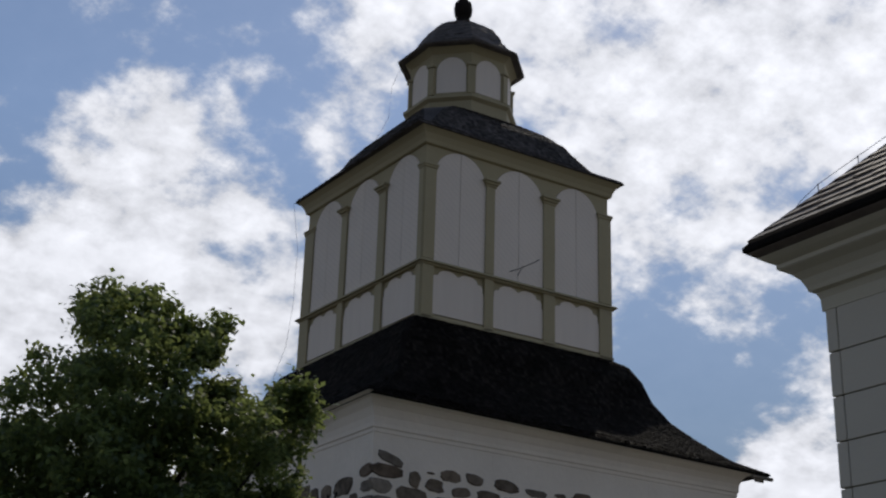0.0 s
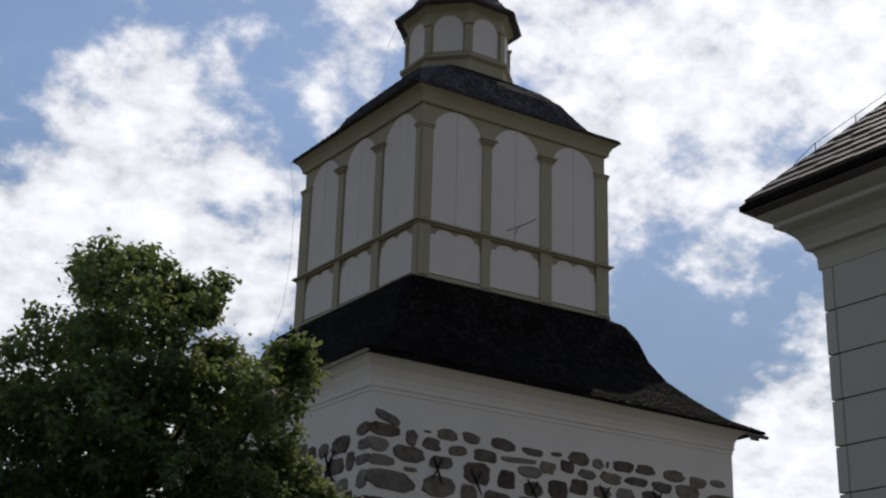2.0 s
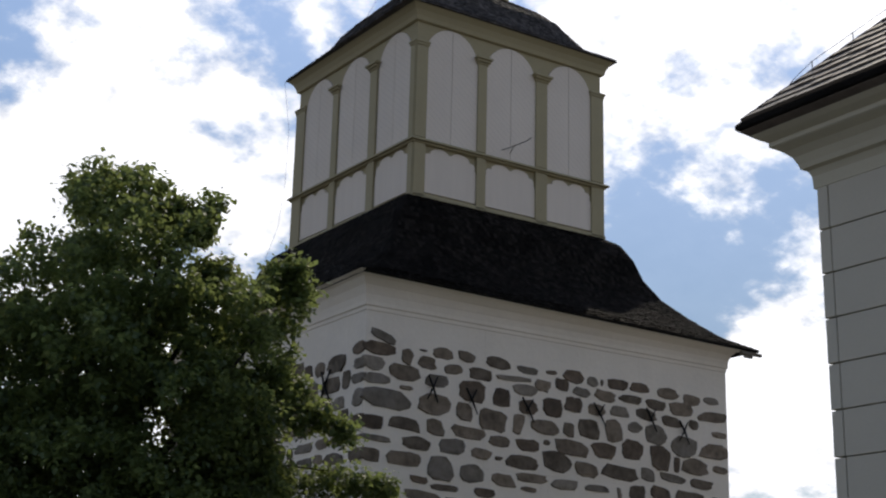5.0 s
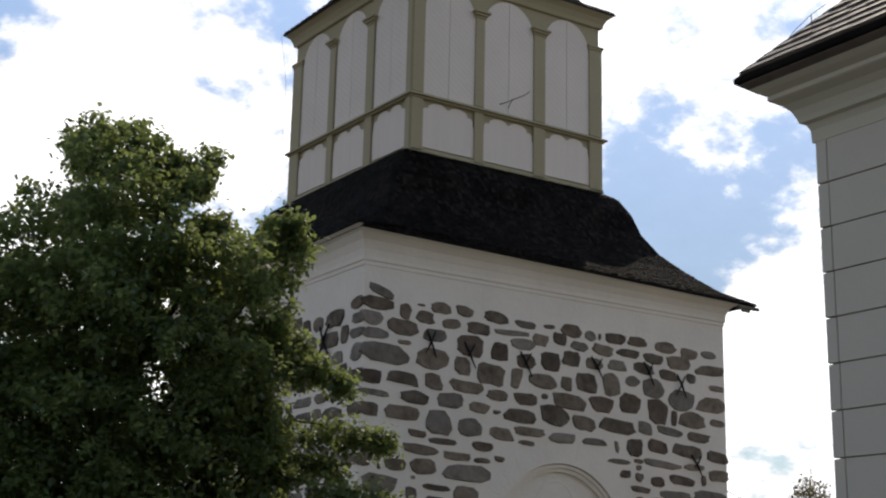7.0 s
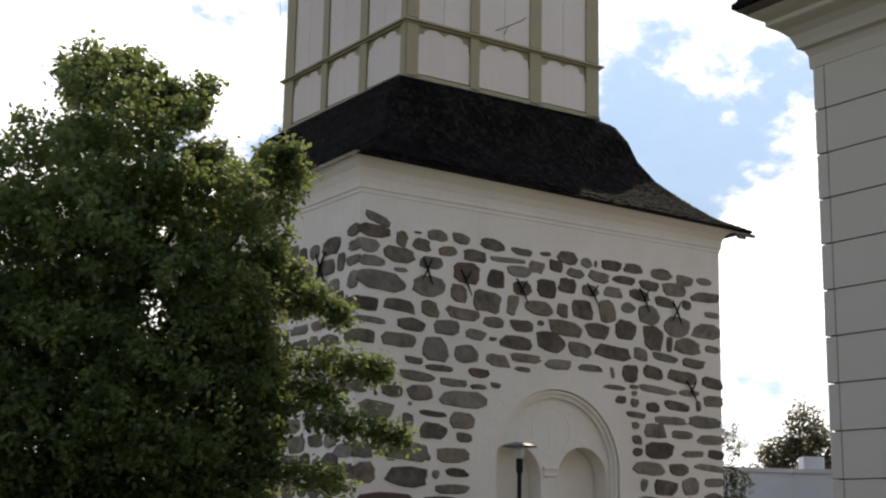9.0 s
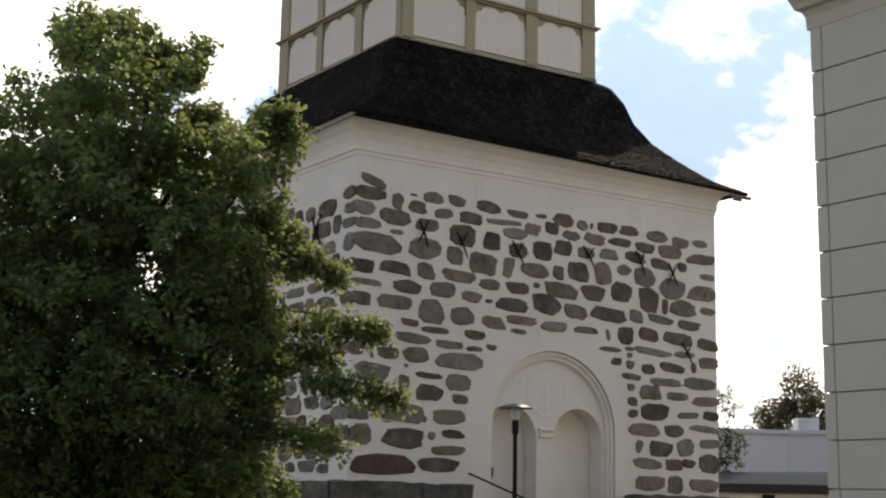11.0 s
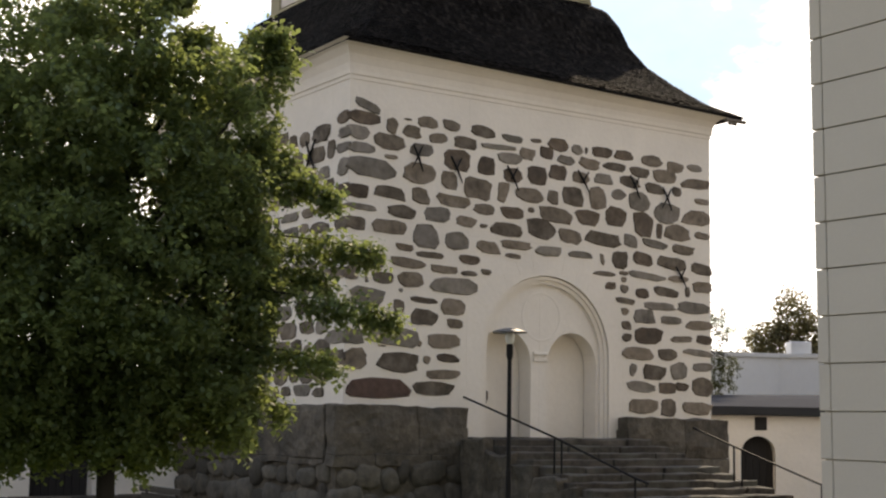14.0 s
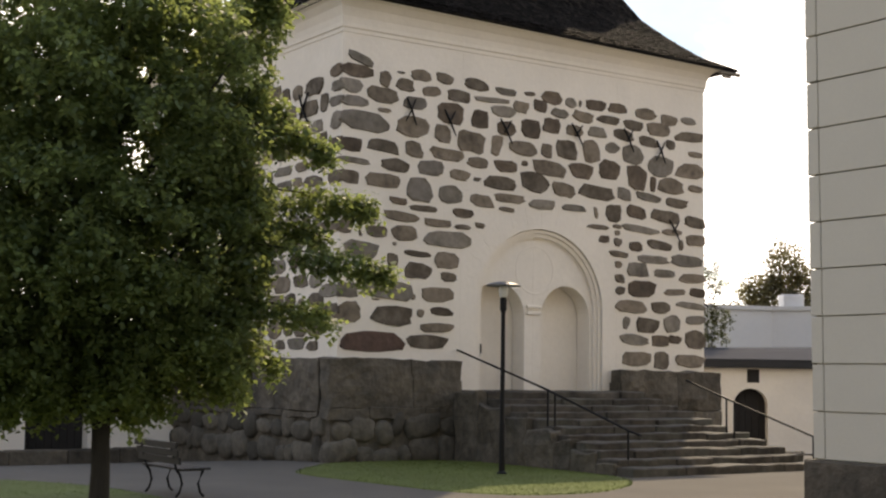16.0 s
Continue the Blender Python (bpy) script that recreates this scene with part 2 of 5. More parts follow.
def round_ring(c, r, z, n=8, turn=22.5):
    return [(c[0] + r * math.cos(radians(turn + 360 * i / n)), c[1] + r * math.sin(radians(turn + 360 * i / n)), z) for i in range(n)]


def tube(bm, points, radii, n=8):
    """A bent round bar through the points."""
    pts = [Vector(p) for p in points]
    rings = []
    for i, p in enumerate(pts):
        d = (pts[min(i + 1, len(pts) - 1)] - pts[max(i - 1, 0)]).normalized()
        a = d.orthogonal().normalized()
        if abs(d.z) < 0.95:
            a = d.cross(Vector((0, 0, 1))).normalized()
        b = d.cross(a)
        r = radii[i] if isinstance(radii, (list, tuple)) else radii
        rings.append([p + (a * math.cos(2 * math.pi * k / n) + b * math.sin(2 * math.pi * k / n)) * r for k in range(n)])
    loft(bm, rings)


def arch_plate(bm, x0, x1, z0, z1, cx, r, zs, y0, y1, n=28):
    """An upright plate in the xz plane, from y0 back to y1, with a round-arched opening that starts at z0."""
    angles = [math.pi * (1 - i / n) for i in range(n + 1)]
    for cxx, czz in ((x0, z1), (x1, z1)):
        angles.append(math.atan2(czz - zs, cxx - cx))
    angles = sorted(set(angles), reverse=True)
    inner = [(cx - r, z0)] + [(cx + r * math.cos(a), zs + r * math.sin(a)) for a in angles] + [(cx + r, z0)]
    outer = [(x0, z0)]
    for a in angles:
        dx, dz = math.cos(a), math.sin(a)
        k = 1e9
        if dx > 1e-6:
            k = min(k, (x1 - cx) / dx)
        if dx < -1e-6:
            k = min(k, (x0 - cx) / dx)
        if dz > 1e-6:
            k = min(k, (z1 - zs) / dz)
        outer.append((cx + k * dx, zs + k * dz))
    outer.append((x1, z0))
    grid = []
    for y in (y0, y1):
        grid.append(([bm.verts.new((x, y, z)) for x, z in inner], [bm.verts.new((x, y, z)) for x, z in outer]))
    (fi, fo), (bi, bo) = grid
    for i in range(len(inner) - 1):
        bm.faces.new((fi[i], fi[i + 1], fo[i + 1], fo[i]))
        bm.faces.new((bi[i], bo[i], bo[i + 1], bi[i + 1]))
        bm.faces.new((fi[i], bi[i], bi[i + 1], fi[i + 1]))
        bm.faces.new((fo[i], fo[i + 1], bo[i + 1], bo[i]))
    for k in (0, -1):
        bm.faces.new((fi[k], fo[k], bo[k], bi[k]))


def arch_ring(bm, cx, zs, z0, r0, r1, y0, y1, n=32):
    """A raised moulding that follows a round arch and its jambs."""
    def line(r):
        return [(cx - r, z0)] + [(cx - r * math.cos(math.pi * i / n), zs + r * math.sin(math.pi * i / n)) for i in range(n + 1)] + [(cx + r, z0)]
    a, b = line(r0), line(r1)
    vs = [[bm.verts.new((x, y, z)) for x, z in l] for y, l in ((y0, a), (y0, b), (y1, b), (y1, a))]
    for i in range(len(a) - 1):
        for k in range(4):
            m = (k + 1) % 4
            bm.faces.new((vs[k][i], vs[k][i + 1], vs[m][i + 1], vs[m][i]))
    for i in (0, -1):
        bm.faces.new([vs[k][i] for k in range(4)])


def ground_z(x, y):
    """The churchyard: level before the tower, falling away gently behind it."""
    s = min(max((y + 1.0 + 0.25 * max(x, 0)) / 11.0, 0.0), 1.0)
    return -0.12 - 0.5 * s * s * (3 - 2 * s)


# ---------------------------------------------------------------- the bell tower
C = (5.07, 4.96)
TW, TD = 10.2, 9.92
tower = thing("bell_tower", "white plastered bell tower with grey fieldstones and black shingled roofs", "tower")


def build_tower_walls():
    pz, top = 1.0, 8.72
    cx, r, zs = 5.2, 1.78, 3.11
    bm = bmesh.new()
    arch_plate(bm, 3.0, 7.4, pz, 5.6, cx, r, zs, 0.0, 0.17)
    wall = part("front_wall", bm, PLASTER, tower, "white lime plaster between grey fieldstones")
    for x0, y0, z0, x1, z1 in ((0, 0, pz, 2.998, top), (7.402, 0, pz, TW, top), (3.0, 0, 5.602, 7.4, top), (3.0, 0.62, pz, 7.4, 5.6)):
        bm = bmesh.new()
        box(bm, x0, y0, z0, x1, 0.8, z1)
        part("front_wall", bm, PLASTER, tower, "white lime plaster between grey fieldstones")
    # the blind portal: a field with two round-headed niches
    for a, b, ncx, nr in ((3.0, 5.095, 4.115, 0.745), (5.097, 7.4, 6.03, 0.70)):
        bm = bmesh.new()
        arch_plate(bm, a, b, pz, 5.6, ncx, nr, 3.66 - nr, 0.172, 0.6, 22)
        part("niche_field", bm, PLASTER, tower)
    for r0, r1, y0 in ((1.60, 1.69, 0.10), (1.69, 1.765, 0.05)):
        bm = bmesh.new()
        arch_ring(bm, cx, zs, pz, r0, r1, y0, 0.171)
        part("archivolt", bm, PLASTER, tower)
    bm = bmesh.new()
    for x0, x1, y0, z0, z1 in ((4.92, 5.28, 0.13, 2.98, 3.06), (4.94, 5.26, 0.15, 3.06, 3.12), (4.90, 5.30, 0.11, 3.12, 3.19)):
        box(bm, x0, y0, z0, x1, 0.172, z1, 0.008)
    part("pillar_capital", bm, PLASTER, tower)
    # round relief in the tympanum
    bm = bmesh.new()
    n = 40
    rings = []
    for rr, yy in ((0.50, 0.172), (0.50, 0.168), (0.53, 0.165), (0.56, 0.168), (0.56, 0.172)):
        rings.append([(5.15 + rr * math.cos(2 * math.pi * i / n), yy, 3.98 + rr * math.sin(2 * math.pi * i / n)) for i in range(n)])
    loft(bm, rings, (False, False))
    part("round_relief", bm, PLASTER, tower)
    bm = bmesh.new()
    box(bm, 3.60, 0.15, 2.02, 3.66, 0.3, 2.10, 0.01)
    box(bm, 3.58, 0.13, 2.10, 3.68, 0.3, 2.3, 0.01)
    part("door_hinge", bm, IRON, tower, "small black iron lantern bracket")
    # faint joints round the arch, drawn in the plaster
    for k in range(13):
        ang = radians(18 + 144 * k / 12)
        bm = bmesh.new()
        box(bm, 1.9, -0.003, -0.005, 2.2 + 0.08 * (k % 3), 0.01, 0.005)
        part("plaster_joint", bm, PLASTER, tower, at=Matrix.Translation((cx, 0, zs)) @ Matrix.Rotation(-ang, 4, "Y"))
    # the other three walls
    for x0, y0, x1, y1 in ((0, 0.802, 0.8, TD), (TW - 0.8, 0.802, TW, TD), (0.802, TD - 0.8, TW - 0.802, TD)):
        bm = bmesh.new()
        box(bm, x0, y0, pz, x1, y1, top)
        part("side_wall", bm, PLASTER, tower, "white lime plaster between grey fieldstones")
    # cornice: a plain band, then a hollow that leans out to the eaves
    bm = bmesh.new()
    prof = [(0.0, 8.61), (0.018, 8.615), (0.018, 8.695), (0.045, 8.715), (0.045, 8.80), (0.06, 8.9), (0.12, 9.03), (0.22, 9.13), (0.34, 9.19), (0.40, 9.2)]
    loft(bm, [[(-o, -o, z), (TW + o, -o, z), (TW + o, TD + o, z), (-o, TD + o, z)] for o, z in prof])
    part("cornice", bm, PLASTER, tower, "white hollow plaster cornice")


def raise_corner(me, amount=0.16):
    """The eaves run a little out of level: they rise towards the south-west corner."""
    for vtx in me.vertices:
        x, y, z = vtx.co
        # the east hip is slimmer at its shoulder, and its foot runs out to a point at the south-east
        if z > 9.14:
            vtx.co.x -= 0.13 * min(1.0, max(0.0, (x - 6.5) / 2)) * math.exp(-((z - 10.9) / 0.7) ** 2)
            vtx.co.x += 0.2 * min(1.0, max(0.0, (x - 8.6) / 2)) * min(1.0, max(0.0, (1.6 - y) / 2)) * min(1.0, max(0.0, (9.9 - z) / 0.7))
        f = min(1.0, max(0.0, 1 - (x + 0.45) / 11)) * min(1.0, max(0.0, 1 - (y + 0.45) / 11))
        g = min(1.0, max(0.0, (z - 8.8) / 0.36)) * min(1.0, max(0.0, (11.2 - z) / 2.0))
        vtx.co.z = z + amount * f * g


def shingled_roof(name, profile, label, row=0.105, width=0.1, thick=0.013, c=C, drift=(0.0, 0.0), mat=TAR):
    """A four-sided roof with a curved hip: a closed skin and rows of lapped shingles on it."""
    bm = bmesh.new()
    low_z, high_z = profile[0][1], profile[-1][1]

    def centre(z):
        """The roof's axis drifts a little from the belfry to the eaves."""
        f = (high_z - z) / (high_z - low_z)
        return (c[0] + drift[0] * f * f, c[1] + drift[1] * f * f)
    loft(bm, [chamfered_ring(centre(z), s, z, cut) for s, z, cut in profile])
    roof = part(name, bm, mat, tower, label)
    # resample the profile from the eaves up
    pts = [Vector((s, z, cut)) for s, z, cut in profile]
    dense = []
    for a, b in zip(pts, pts[1:]):
        k = max(1, int((b - a).length / row + 0.5))
        dense += [a.lerp(b, i / k) for i in range(k)]
    dense.append(pts[-1])
    rnd = random.Random(7)
    verts, faces = [], []
    for side in range(4):
        ca, sa = [(0, -1), (1, 0), (0, 1), (-1, 0)][side]
        for a, b in zip(dense, dense[1:]):
            d = (b - a)
            if d.length < 0.03:
                continue
            nrm = Vector((d.y, -d.x, 0)).normalized()
            half = max(a.x - a.z, b.x - b.z)
            cnt = int(2 * half / width)
            shift = rnd.random() * width
            for i in range(cnt + 1):
                u0 = -half + i * width - shift
                u1 = u0 + width * 0.94
                u0, u1 = max(u0, -half), min(u1, half)
                if u1 - u0 < 0.02:
                    continue
                base = len(verts)
                slip = d.normalized() * rnd.random() * 0.02
                lifts = [thick * (0.5 + 1.3 * rnd.random()) for _ in (0, 1)]
                up = b + nrm * 0.003
                foot = a - nrm * 0.004
                for row_at in (None, up, foot):
                    for k, u in enumerate((u0, u1)):
                        p = row_at if row_at is not None else a + nrm * lifts[k] - slip
                        lim = (b.x - b.z) if row_at is up else (a.x - a.z)
                        uu = max(-lim, min(lim, u))
                        # outward along (ca, sa), along the side (-sa, ca)
                        o = centre(p.y)
                        verts.append((o[0] + ca * p.x - sa * uu, o[1] + sa * p.x + ca * uu, p.y))
                faces += [(base, base + 1, base + 3, base + 2), (base, base + 4, base + 5, base + 1)]
    me = bpy.data.meshes.new("shingles")
    me.from_pydata(verts, [], faces)
    me.materials.append(mat)
    ob = new("shingles", me)
    ob.parent = roof
    tagged(ob, kind="stuff")
    return roof


# half width, height, cut of the corners
LOWER_ROOF = [(5.52, 9.16, 0), (5.50, 9.20, 0), (4.97, 9.49, 0), (4.42, 9.99, 0.02), (4.04, 10.42, 0.04), (3.76, 10.94, 0.06), (3.57, 11.47, 0.08), (3.32, 11.88, 0.08), (2.92, 12.14, 0.04)]
UPPER_ROOF = [(3.24, 16.98, 0), (3.22, 17.03, 0), (2.72, 17.32, 0.10), (2.46, 17.74, 0.22), (2.30, 18.08, 0.36), (2.07, 18.36, 0.52), (1.68, 18.64, 0.7), (1.36, 18.78, 0.76)]


def build_roofs():
    lower = shingled_roof("lower_roof", LOWER_ROOF, "black tarred wooden shingles on a bell-shaped roof", drift=(0.16, 0.12))
    raise_corner(lower.data)
    for piece in lower.children:
        raise_corner(piece.data)
    raise_corner(next(o for o in tower.children if o.name == "cornice").data)
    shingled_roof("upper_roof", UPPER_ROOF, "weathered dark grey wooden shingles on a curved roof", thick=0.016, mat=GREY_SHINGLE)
    # soffit boards under the upper eaves: a hollow cornice in cream
    bm = bmesh.new()
    prof = [(2.97, 16.60), (3.0, 16.62), (3.02, 16.72), (3.08, 16.85), (3.19, 16.975)]
    loft(bm, [belfry_ring(s, z) for s, z in prof])
    part("belfry_cornice", bm, CREAM, tower, "cream painted wooden cove")
    bm = bmesh.new()
    box(bm, TW + 0.15, -0.44, 9.04, TW + 0.86, -0.34, 9.12, 0.02)
    box(bm, TW + 0.25, -0.41, 8.96, TW + 0.55, -0.37, 9.04, 0.01)
    part("eaves_spout", bm, STONE_GREY, tower, "short pale metal rainwater spout")


# each bay of a belfry face: centre along the face, half width
HALF = 2.97
BAYS = [(-1.785, 0.755), (-0.0, 0.76), (1.83, 0.72)]
COLUMNS = [(-2.675, 0.165), (-0.895, 0.135), (0.94, 0.18), (2.76, 0.21)]
# the west face stands a little askew, so its bays are spaced otherwise
SKEW = 0.13
WEST_BAYS = [(-1.72, 0.735), (0.115, 0.755), (2.0, 0.74)]
WEST_COLUMNS = [(-2.71, 0.24), (-0.815, 0.14), (1.065, 0.165), (2.86, 0.105)]


def belfry_ring(s, z):
    """The belfry's plan: a square whose south-west corner is drawn in."""
    ring = square_ring(C, s, z)
    return [(ring[0][0] + SKEW, ring[0][1], z)] + ring[1:]


def bay_outline(h, low, high, kind):
    """Half-outline to the right of a panel's centre line, from the bottom to the top."""
    if kind == "arch":
        zs = high - h * 1.02
        return [(h, low)] + [(h * math.cos(math.pi / 2 * i / 10), zs + (high - zs) * math.sin(math.pi / 2 * i / 10)) for i in range(11)]
    # a flattened head with notched shoulders
    return [(h, low), (h, high - 0.4), (h - 0.04, high - 0.33), (h - 0.03, high - 0.24), (h - 0.09, high - 0.17), (h - 0.19, high - 0.16), (h - 0.22, high - 0.08),
            (h * 0.56, high - 0.02), (h * 0.3, high - 0.0), (h * 0.16, high - 0.03), (0.02, high - 0.1), (0, high - 0.1)]


def build_belfry():
    z0, zb, z1 = 12.12, 13.49, 16.66
    bm = bmesh.new()
    loft(bm, [belfry_ring(HALF - 0.05, z0 - 0.6), belfry_ring(HALF - 0.05, z1)])
    core = part("belfry_wall", bm, CREAM, tower, "cream painted timber frame")
    for side in range(4):
        m = Matrix.Translation((C[0], C[1], 0)) @ Matrix.Rotation(radians(90 * side), 4, "Z")
        bays, columns = BAYS, COLUMNS
        if side == 3:
            bays, columns = WEST_BAYS, WEST_COLUMNS
            m = m @ Matrix.Translation((-HALF, -HALF, 0)) @ Matrix.Rotation(SKEW / (2 * HALF), 4, "Z") @ Matrix.Translation((HALF, HALF, 0))
        # in face coordinates u runs along the face, v = -HALF is its surface
        v = -HALF
        for k, (u, h) in enumerate(columns):
            bm = bmesh.new()
            if k in (0, 3):
                h2 = h
                box(bm, u - h2, v - 0.03, zb + 0.1, u + h2, v + 0.05, 15.95, 0.01)
                box(bm, u - h2, v - 0.03, z0, u + h2, v + 0.05, zb - 0.05, 0.01)
            else:
                box(bm, u - h, v - 0.03, zb + 0.1, u + h, v + 0.05, 15.95, 0.01)
                box(bm, u - h, v - 0.03, z0, u + h, v + 0.05, zb - 0.05, 0.01)
            part("pilaster", bm, CREAM, tower, at=m)
            bm = bmesh.new()
            slim = 0.45 if k in (0, 3) else 1.0
            for dz, e, y in ((-0.03, 0.03, 0.05), (0.03, 0.06, 0.10), (0.09, 0.10, 0.15)):
                e, y = e * slim, y * slim
                box(bm, u - h - e, v - y, 15.93 + dz, u + h + e, v + 0.05, 15.99 + dz, 0.008)
            part("capital", bm, CREAM, tower, at=m)
        for u, h in bays:
            for kind, low, high in (("arch", zb + 0.06, 16.57), ("low", z0 + 0.13, zb - 0.09)):
                right = bay_outline(h, low, high, kind)
                halves = ((1, "shutter_leaf"), (-1, "shutter_leaf")) if kind == "arch" else ((1, "parapet_panel"),)
                for sgn, nm in halves:
                    bm = bmesh.new()
                    if kind == "arch":
                        line = [(u + sgn * x, z) for x, z in right] + [(u + sgn * 0.006, high), (u + sgn * 0.006, low)]
                        line = [q for i, q in enumerate(line) if i == 0 or (abs(q[0] - line[i - 1][0]) + abs(q[1] - line[i - 1][1])) > 1e-4]
                        # keep the leaf clear of the middle joint
                        line = [((u + sgn * 0.006) if (q[0] - u) * sgn < 0.006 else q[0], q[1]) for q in line]
                    else:
                        line = [(u + x, z) for x, z in right] + [(u - x, z) for x, z in right[::-1][1:]]
                    a = [bm.verts.new((x, v + 0.012, z)) for x, z in line]
                    b = [bm.verts.new((x, v + 0.06, z)) for x, z in line]
                    bm.faces.new(a)
                    for i in range(len(a)):
                        j = (i + 1) % len(a)
                        bm.faces.new((a[i], a[j], b[j], b[i]))
                    part(nm, bm, SHUTTER if kind == "arch" else WHITE_WOOD, tower, "white painted wooden shutter leaf" if kind == "arch" else "white painted boarded panel", at=m)
    # the ledge between parapet and shutters, and the sill at the roof
    for z, h, o in ((zb - 0.05, 0.05, 0.05), (zb, 0.06, 0.11), (z0 - 0.02, 0.1, 0.03)):
        bm = bmesh.new()
        s = HALF + o
        loft(bm, [belfry_ring(s, z), belfry_ring(s, z + h * 0.6), belfry_ring(s - 0.02, z + h)])
        part("ledge", bm, CREAM, tower)
    # clapper arm that sticks out of the middle shutter
    bm = bmesh.new()
    y = C[1] - HALF
    tube(bm, [(4.80, y + 0.02, 13.80), (4.95, y - 0.10, 13.86), (5.26, y - 0.42, 14.02), (5.34, y - 0.5, 14.10)], 0.011, 6)
    tube(bm, [(5.05, y + 0.03, 13.74), (5.04, y - 0.22, 13.93)], 0.01, 6)
    part("iron_arm", bm, STONE_GREY, tower, "grey iron arm on a shutter")


def build_lantern():
    R = 1.46
    C = (5.13, 4.92)
    bm = bmesh.new()
    loft(bm, [round_ring(C, R + 0.06, 18.3), round_ring(C, R + 0.06, 19.12), round_ring(C, R + 0.16, 19.2), round_ring(C, R + 0.16, 19.28), round_ring(C, R - 0.02, 19.36), round_ring(C, R - 0.02, 20.62),
              round_ring(C, R + 0.06, 20.7), round_ring(C, R + 0.2, 20.82)])
    part("lantern_wall", bm, CREAM, tower, "cream painted octagonal lantern")
    ap = (R - 0.02) * math.cos(radians(22.5))
    hw = (R - 0.02) * math.sin(radians(22.5))
    for i in range(8):
        m = Matrix.Translation((C[0], C[1], 0)) @ Matrix.Rotation(radians(45 * i), 4, "Z")
        bm = bmesh.new()
        h = hw - 0.14
        right = bay_outline(h, 19.42, 20.5, "arch")
        line = right + [(-x, z) for x, z in right[::-1][1:]]
        a = [bm.verts.new((x, -ap - 0.012, z)) for x, z in line]
        b = [bm.verts.new((x, -ap + 0.03, z)) for x, z in line]
        bm.faces.new(a)
        for k in range(len(a)):
            j = (k + 1) % len(a)
            bm.faces.new((a[k], a[j], b[j], b[k]))
        part("lantern_panel", bm, WHITE_WOOD, tower, "white painted arched panel", at=m)
        m2 = Matrix.Translation((C[0], C[1], 0)) @ Matrix.Rotation(radians(45 * i + 22.5), 4, "Z")
        bm = bmesh.new()
        box(bm, -0.10, -R - 0.03, 19.36, 0.10, -R + 0.12, 20.2, 0.01)
        box(bm, -0.13, -R - 0.07, 20.2, 0.13, -R + 0.12, 20.27, 0.01)
        part("lantern_pilaster", bm, CREAM, tower, at=m2)
    bm = bmesh.new()
    prof = [(1.83, 20.82), (1.52, 21.05), (1.36, 21.26), (1.23, 21.5), (1.02, 21.8), (0.74, 22.0), (0.42, 22.13), (0.26, 22.18)]
    rows, cap = [(1.83, 20.78)], random.Random(41)
    for (r0, h0), (r1, h1) in zip(prof, prof[1:]):
        k = max(1, round(math.hypot(r1 - r0, h1 - h0) / 0.15))
        for i in range(k):
            r, z = r0 + (r1 - r0) * i / k, h0 + (h1 - h0) * i / k
            rows += [(r + 0.035, z - 0.006), (r + 0.03, z + 0.02)]
    rows.append(prof[-1])
    loft(bm, [[(x + cap.uniform(-0.012, 0.012), y + cap.uniform(-0.012, 0.012), zz + cap.uniform(-0.01, 0.01)) for x, y, zz in round_ring(C, r, z, 48)] for r, z in
              [(r * 0.985, z) for r, z in rows]])
    # the eight hips stay sharp: draw the ring in to the sides of an octagon
    for vtx in bm.verts:
        ang = math.degrees(math.atan2(vtx.co.y - C[1], vtx.co.x - C[0]))
        off = (ang + 22.5) % 45 - 22.5
        k = math.cos(radians(22.5)) / math.cos(radians(off))
        vtx.co.x, vtx.co.y = C[0] + (vtx.co.x - C[0]) * k, C[1] + (vtx.co.y - C[1]) * k
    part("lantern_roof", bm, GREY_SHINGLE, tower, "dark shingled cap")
    bm = bmesh.new()
    prof = [(0.34, 22.1), (0.30, 22.2), (0.22, 22.38), (0.19, 22.5), (0.25, 22.6), (0.27, 22.8), (0.24, 22.98), (0.14, 23.08), (0.10, 23.2), (0.15, 23.3), (0.13, 23.42), (0.03, 23.5), (0.02, 24.2)]
    loft(bm, [round_ring(C, r, z, 14) for r, z in prof])
    part("finial", bm, TAR, tower, "black turned finial", smooth=True)


